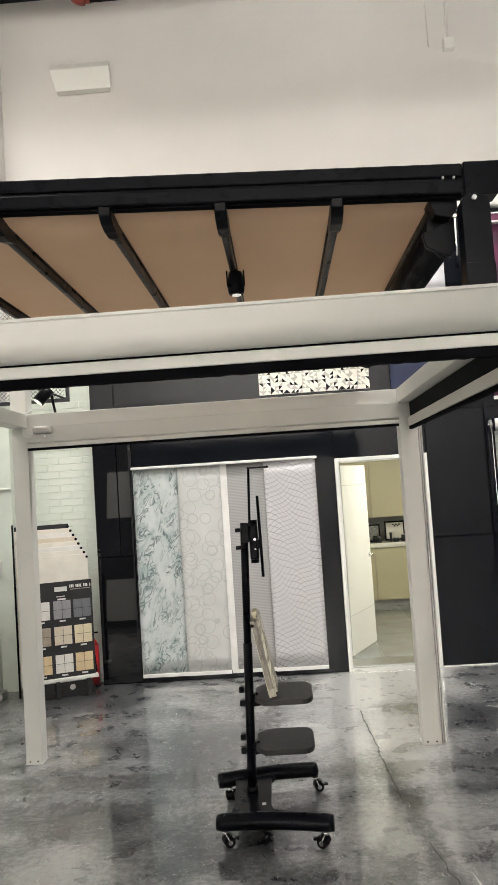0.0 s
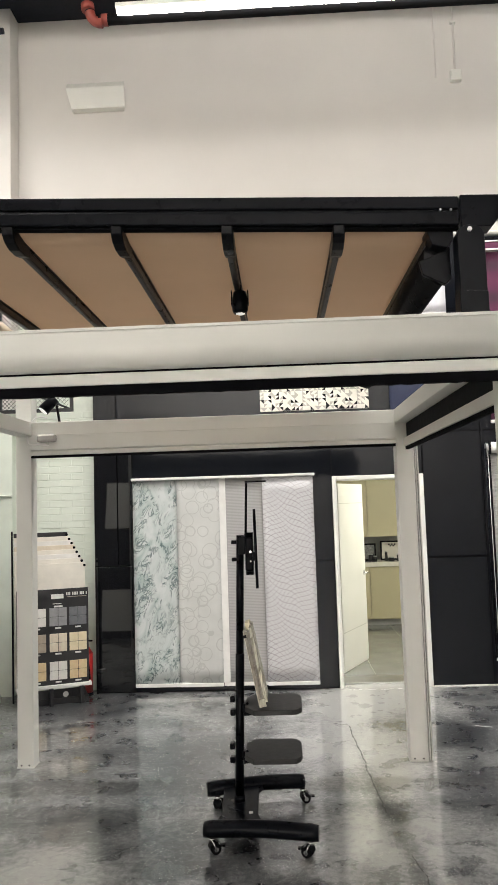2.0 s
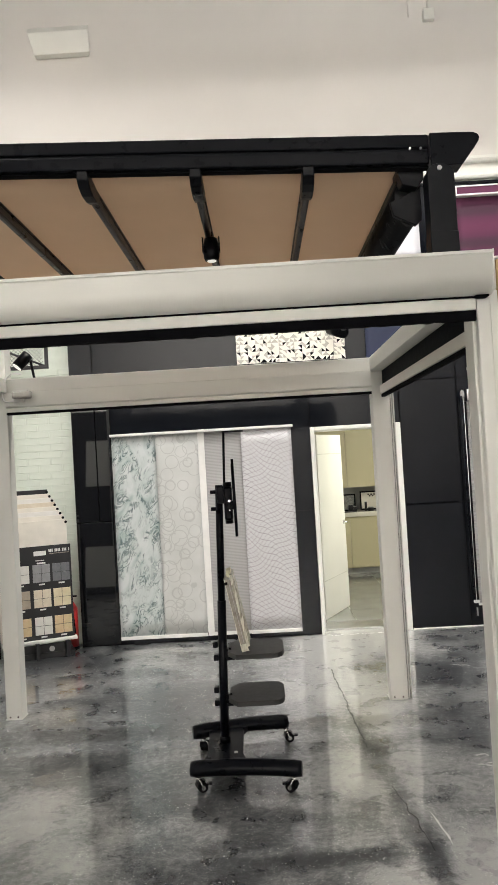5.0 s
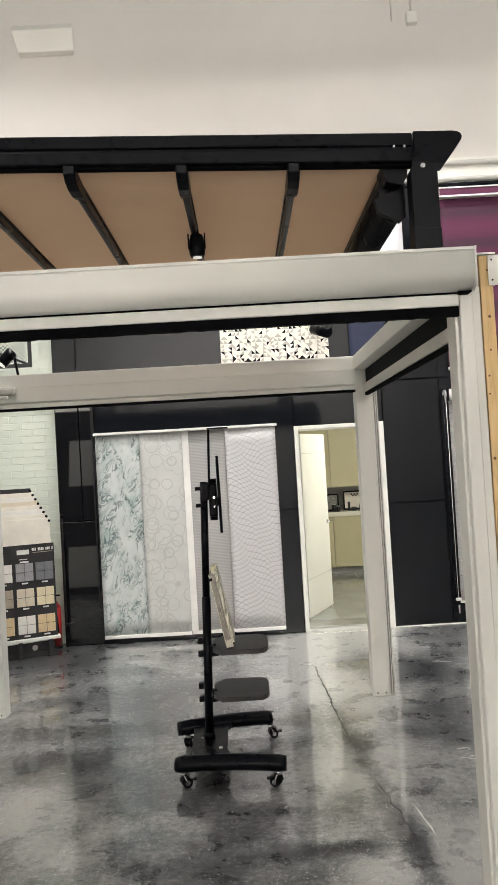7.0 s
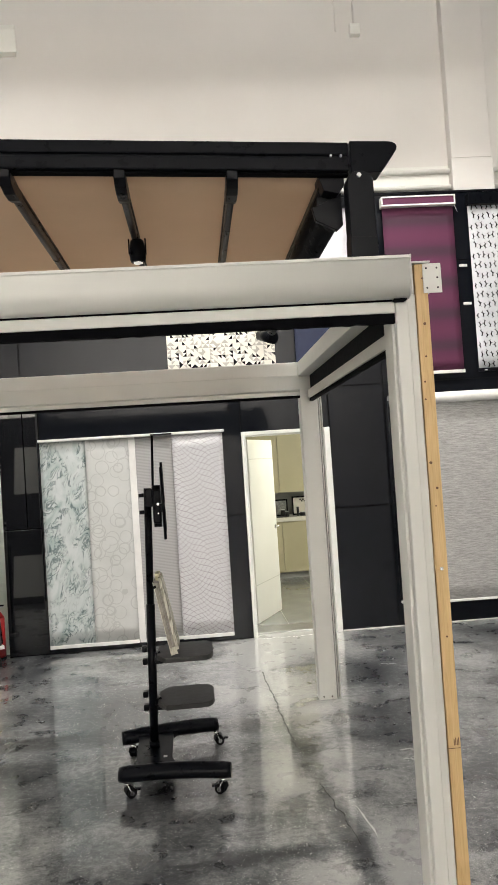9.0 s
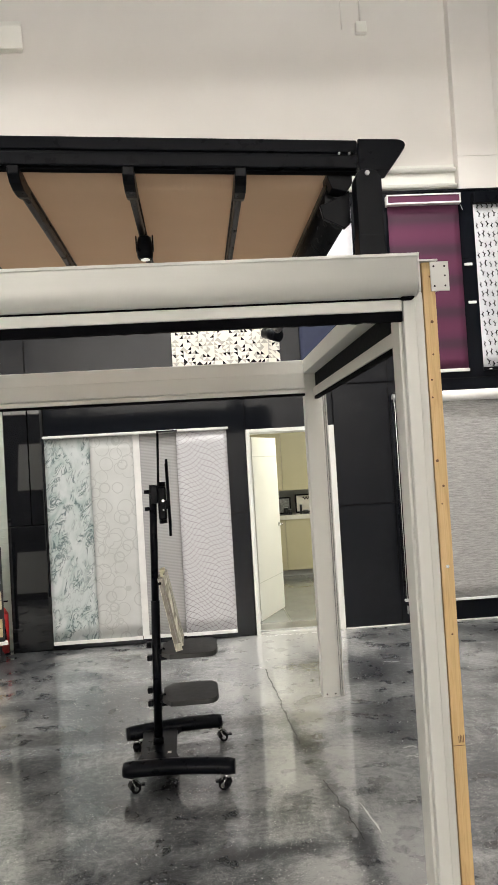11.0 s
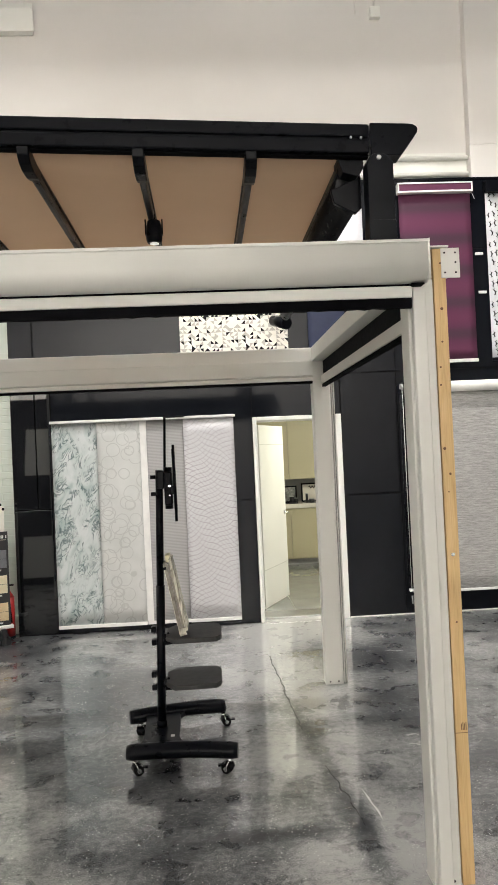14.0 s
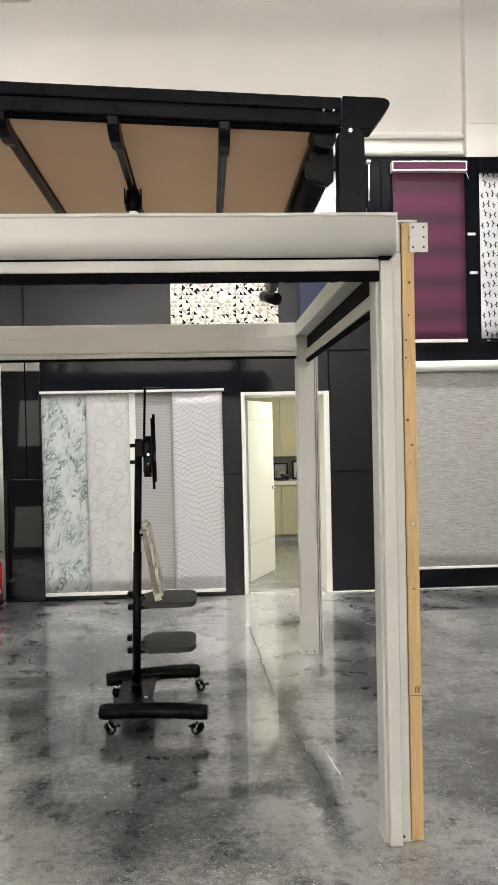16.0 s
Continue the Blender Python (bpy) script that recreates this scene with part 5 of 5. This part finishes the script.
pk = thing("wrapped_bundle", (0.36, 4.78, 0.686), "flat bundle in milky plastic film leaning on the stand", "wrapped bundle")
LEAN0, LEAN1 = Vector((0.377, 4.78, 0.690)), Vector((0.294, 4.78, 1.115))


def slat(k0, k1, u0, u1, v0, v1, wrinkle, seed, n=26):
    """A bar along the bundle's lean from k0 to k1, u across it and v in depth, with creased faces."""
    bm = B()
    ax = (LEAN1 - LEAN0).normalized()
    side = Vector((ax.z, 0, -ax.x))
    prev = None
    for i in range(n + 1):
        c = LEAN0.lerp(LEAN1, k0 + (k1 - k0) * i / n)
        ring = []
        for u, v in ((u0, v0), ((u0 + u1) / 2, v0), (u1, v0), (u1, (v0 + v1) / 2), (u1, v1), (u0, v1), (u0, (v0 + v1) / 2)):
            w = wrinkle * noise.noise((u * 90, v * 30 + seed, i * 0.55))
            ring.append(bm.verts.new(c + side * (u + w) + Vector((0, v + w, 0))))
        if prev:
            for m in range(7):
                bm.faces.new((prev[m], prev[(m + 1) % 7], ring[(m + 1) % 7], ring[m]))
        else:
            bm.faces.new(ring[::-1])
        prev = ring
    bm.faces.new(prev)
    bmesh.ops.recalc_face_normals(bm, faces=bm.faces[:])
    return bm


part("board", slat(0.03, 0.97, -0.020, -0.002, -0.105, 0.10, 0.0012, 1), M_WRAP, pk, "grey brown wrapped board edge")
part("board", slat(0.06, 0.96, 0.001, 0.012, -0.108, 0.10, 0.001, 4), M_WRAP, pk, "grey brown wrapped board edge")
part("film", slat(0.05, 1.02, 0.013, 0.028, -0.112, 0.105, 0.003, 7), M_FILM, pk, "milky crumpled film along the boards")
part("film", slat(0.02, 0.98, -0.0245, -0.0205, -0.11, 0.10, 0.0015, 9), M_FILM, pk)
part("film_end", slat(0.0, 0.10, -0.021, 0.018, -0.121, -0.1135, 0.004, 11, 8), M_FILM, pk, "folded film end")
part("flap", slat(0.95, 1.055, -0.010, 0.016, -0.02, 0.10, 0.003, 15, 6), M_FLAP, pk, "pale yellow card flap")
part("band", slat(0.90, 0.935, -0.0265, -0.010, -0.1125, -0.1065, 0.001, 17, 4), M_RUBBER, pk, "black elastic band")

# the stand and what leans on it stand slightly nearer the front post
st.location += Vector((0.008, -0.032, 0))
pk.location += Vector((0.004, -0.032, 0))

# ---- marks on the floor ----
def ribbon(name, pts, w, z, mat, label, cat, seed, parts=18, jag=0.007):
    bm = B()
    prev = None
    n = (len(pts) - 1) * parts
    for i in range(n + 1):
        s = min(int(i / parts), len(pts) - 2)
        k = i / parts - s
        a, b = Vector(pts[s]), Vector(pts[s + 1])
        d = (b - a).normalized()
        nrm = Vector((-d.y, d.x))
        c = a.lerp(b, k) + nrm * (0.018 * noise.noise((i * 0.22, seed, 0)) + jag * noise.noise((i * 1.7, seed, 3)))
        ww = w * max(0.08, 0.6 + 1.5 * noise.noise((i * 0.8, seed, 5))) * (0.25 if i in (0, n) else 1)
        cur = [bm.verts.new((*(c + nrm * ww * t), z)) for t in (-1, 1)]
        if prev:
            bm.faces.new((prev[0], prev[1], cur[1], cur[0]))
        prev = cur
    for f in bm.faces:
        if f.normal.z < 0:
            f.normal_flip()
    return single(name, bm, mat, label, cat, kind="structure")


ribbon("floor_crack", [(1.008, 6.62), (1.035, 5.87), (1.055, 5.18), (1.075, 4.90)], 0.007, 0.0022, M_CRACK, "dark hairline crack in the concrete floor", "floor crack", 3)
ribbon("floor_crack", [(1.125, 4.38), (1.17, 4.05), (1.205, 3.70)], 0.0035, 0.0022, M_STAIN, "dark hairline crack in the concrete floor", "floor crack", 8, 18, 0.003)
ribbon("paint_smear", [(1.258, 4.07), (1.276, 3.91), (1.292, 3.76)], 0.007, 0.0026, M_SMEAR, "white paint smear on the concrete floor", "paint smear", 21, 5, 0.002)
for x, y, sd in ((1.66, 4.72, 31), (1.70, 4.60, 33), (1.64, 4.58, 35), (1.98, 6.55, 41), (2.05, 6.52, 43)):
    ribbon("paint_smear", [(x, y), (x + 0.05, y + 0.01), (x + 0.08, y - 0.02)], 0.014, 0.0026, M_SCUFF, "small white paint smear on the concrete floor", "paint smear", sd, 5)
for i in range(5):
    x = 1.12 + i * 0.15
    ribbon("paint_smear", [(x, 7.79 + 0.02 * (i % 2)), (x + 0.07, 7.77), (x + 0.13, 7.80)], 0.018, 0.0026, M_SMEAR, "white plaster smear along the door sill", "paint smear", 51 + i, 5)

# ---- pieces of walls and floors ----
def slab_mesh(name, w, d, h, mat, bev):
    return finish(name, block(-w / 2, w / 2, 0, d, -h / 2, h / 2, bev), mat)


def piece(name, me, parent, at):
    ob = new(name, me)
    ob.parent = parent
    ob.location = at
    return ob


ROWS_Z = [(0.012, 1.240), (1.253, 2.484), (2.497, 3.726), (3.739, 4.449)]
COLS = [-1.372, -1.133, -0.978, 0.087, 1.307, 2.527, 3.747, 4.967, 6.187, 7.195]
for r, (z0, z1) in enumerate(ROWS_Z):
    cols = [c for c in COLS if c not in ((), (0.087, 1.307), (-0.978, 0.087), (-0.978,))[r]]
    for a, b in zip(cols, cols[1:]):
        spans = [(a, b, z0, z1)]
        if r < 2:
            spans = []
            if a < 1.035:
                spans.append((a, min(b, 1.034), z0, z1))
            if b > 1.944:
                spans.append((max(a, 1.945), b, z0, z1))
            if r == 1 and b > 1.035 and a < 1.944:
                spans.append((max(a, 1.036), min(b, 1.943), 2.081, z1))
        if r == 0 and b < -0.9:
            spans = [(-1.372, -0.978, z0, z1)] if a < -1.3 else []
        for xa, xb, za, zb in spans:
            if xb - xa > 0.02:
                # the leftmost tiles get the glossier copy to hold the stand's reflection
                piece("tile", slab_mesh("tile", xb - xa - 0.012, 0.0175, zb - za, M_TILE_MIRROR if r < 2 and xb < -0.9 else M_TILE, 0.0005), wall_clad, ((xa + xb) / 2, WY, (za + zb) / 2))

full = slab_mesh("brick", 0.232, 0.012, 0.066, M_BRICK, 0.0025)
half = slab_mesh("brick", 0.112, 0.012, 0.066, M_BRICK, 0.0025)
course = 0.071
for j in range(40):
    z = 0.04 + j * course
    xs = [-2.115, -1.877, -1.639] if j % 2 else [-1.996, -1.758, -1.520]
    for x in xs:
        piece("brick", full, brick_wall, (x, 7.995, z))
    piece("brick", half, brick_wall, (-1.455 if j % 2 else -2.175, 7.995, z))

kf = bpy.data.objects["floor_kitchen"]
ktile = finish("floor_tile", block(-0.297, 0.297, -0.297, 0.297, 0.0, 0.008, 0.001), M_KFLOOR)
for i in range(5):
    for j in range(6):
        piece("floor_tile", ktile, kf, (0.55 + i * 0.6, 8.62 + j * 0.6, 0.001))
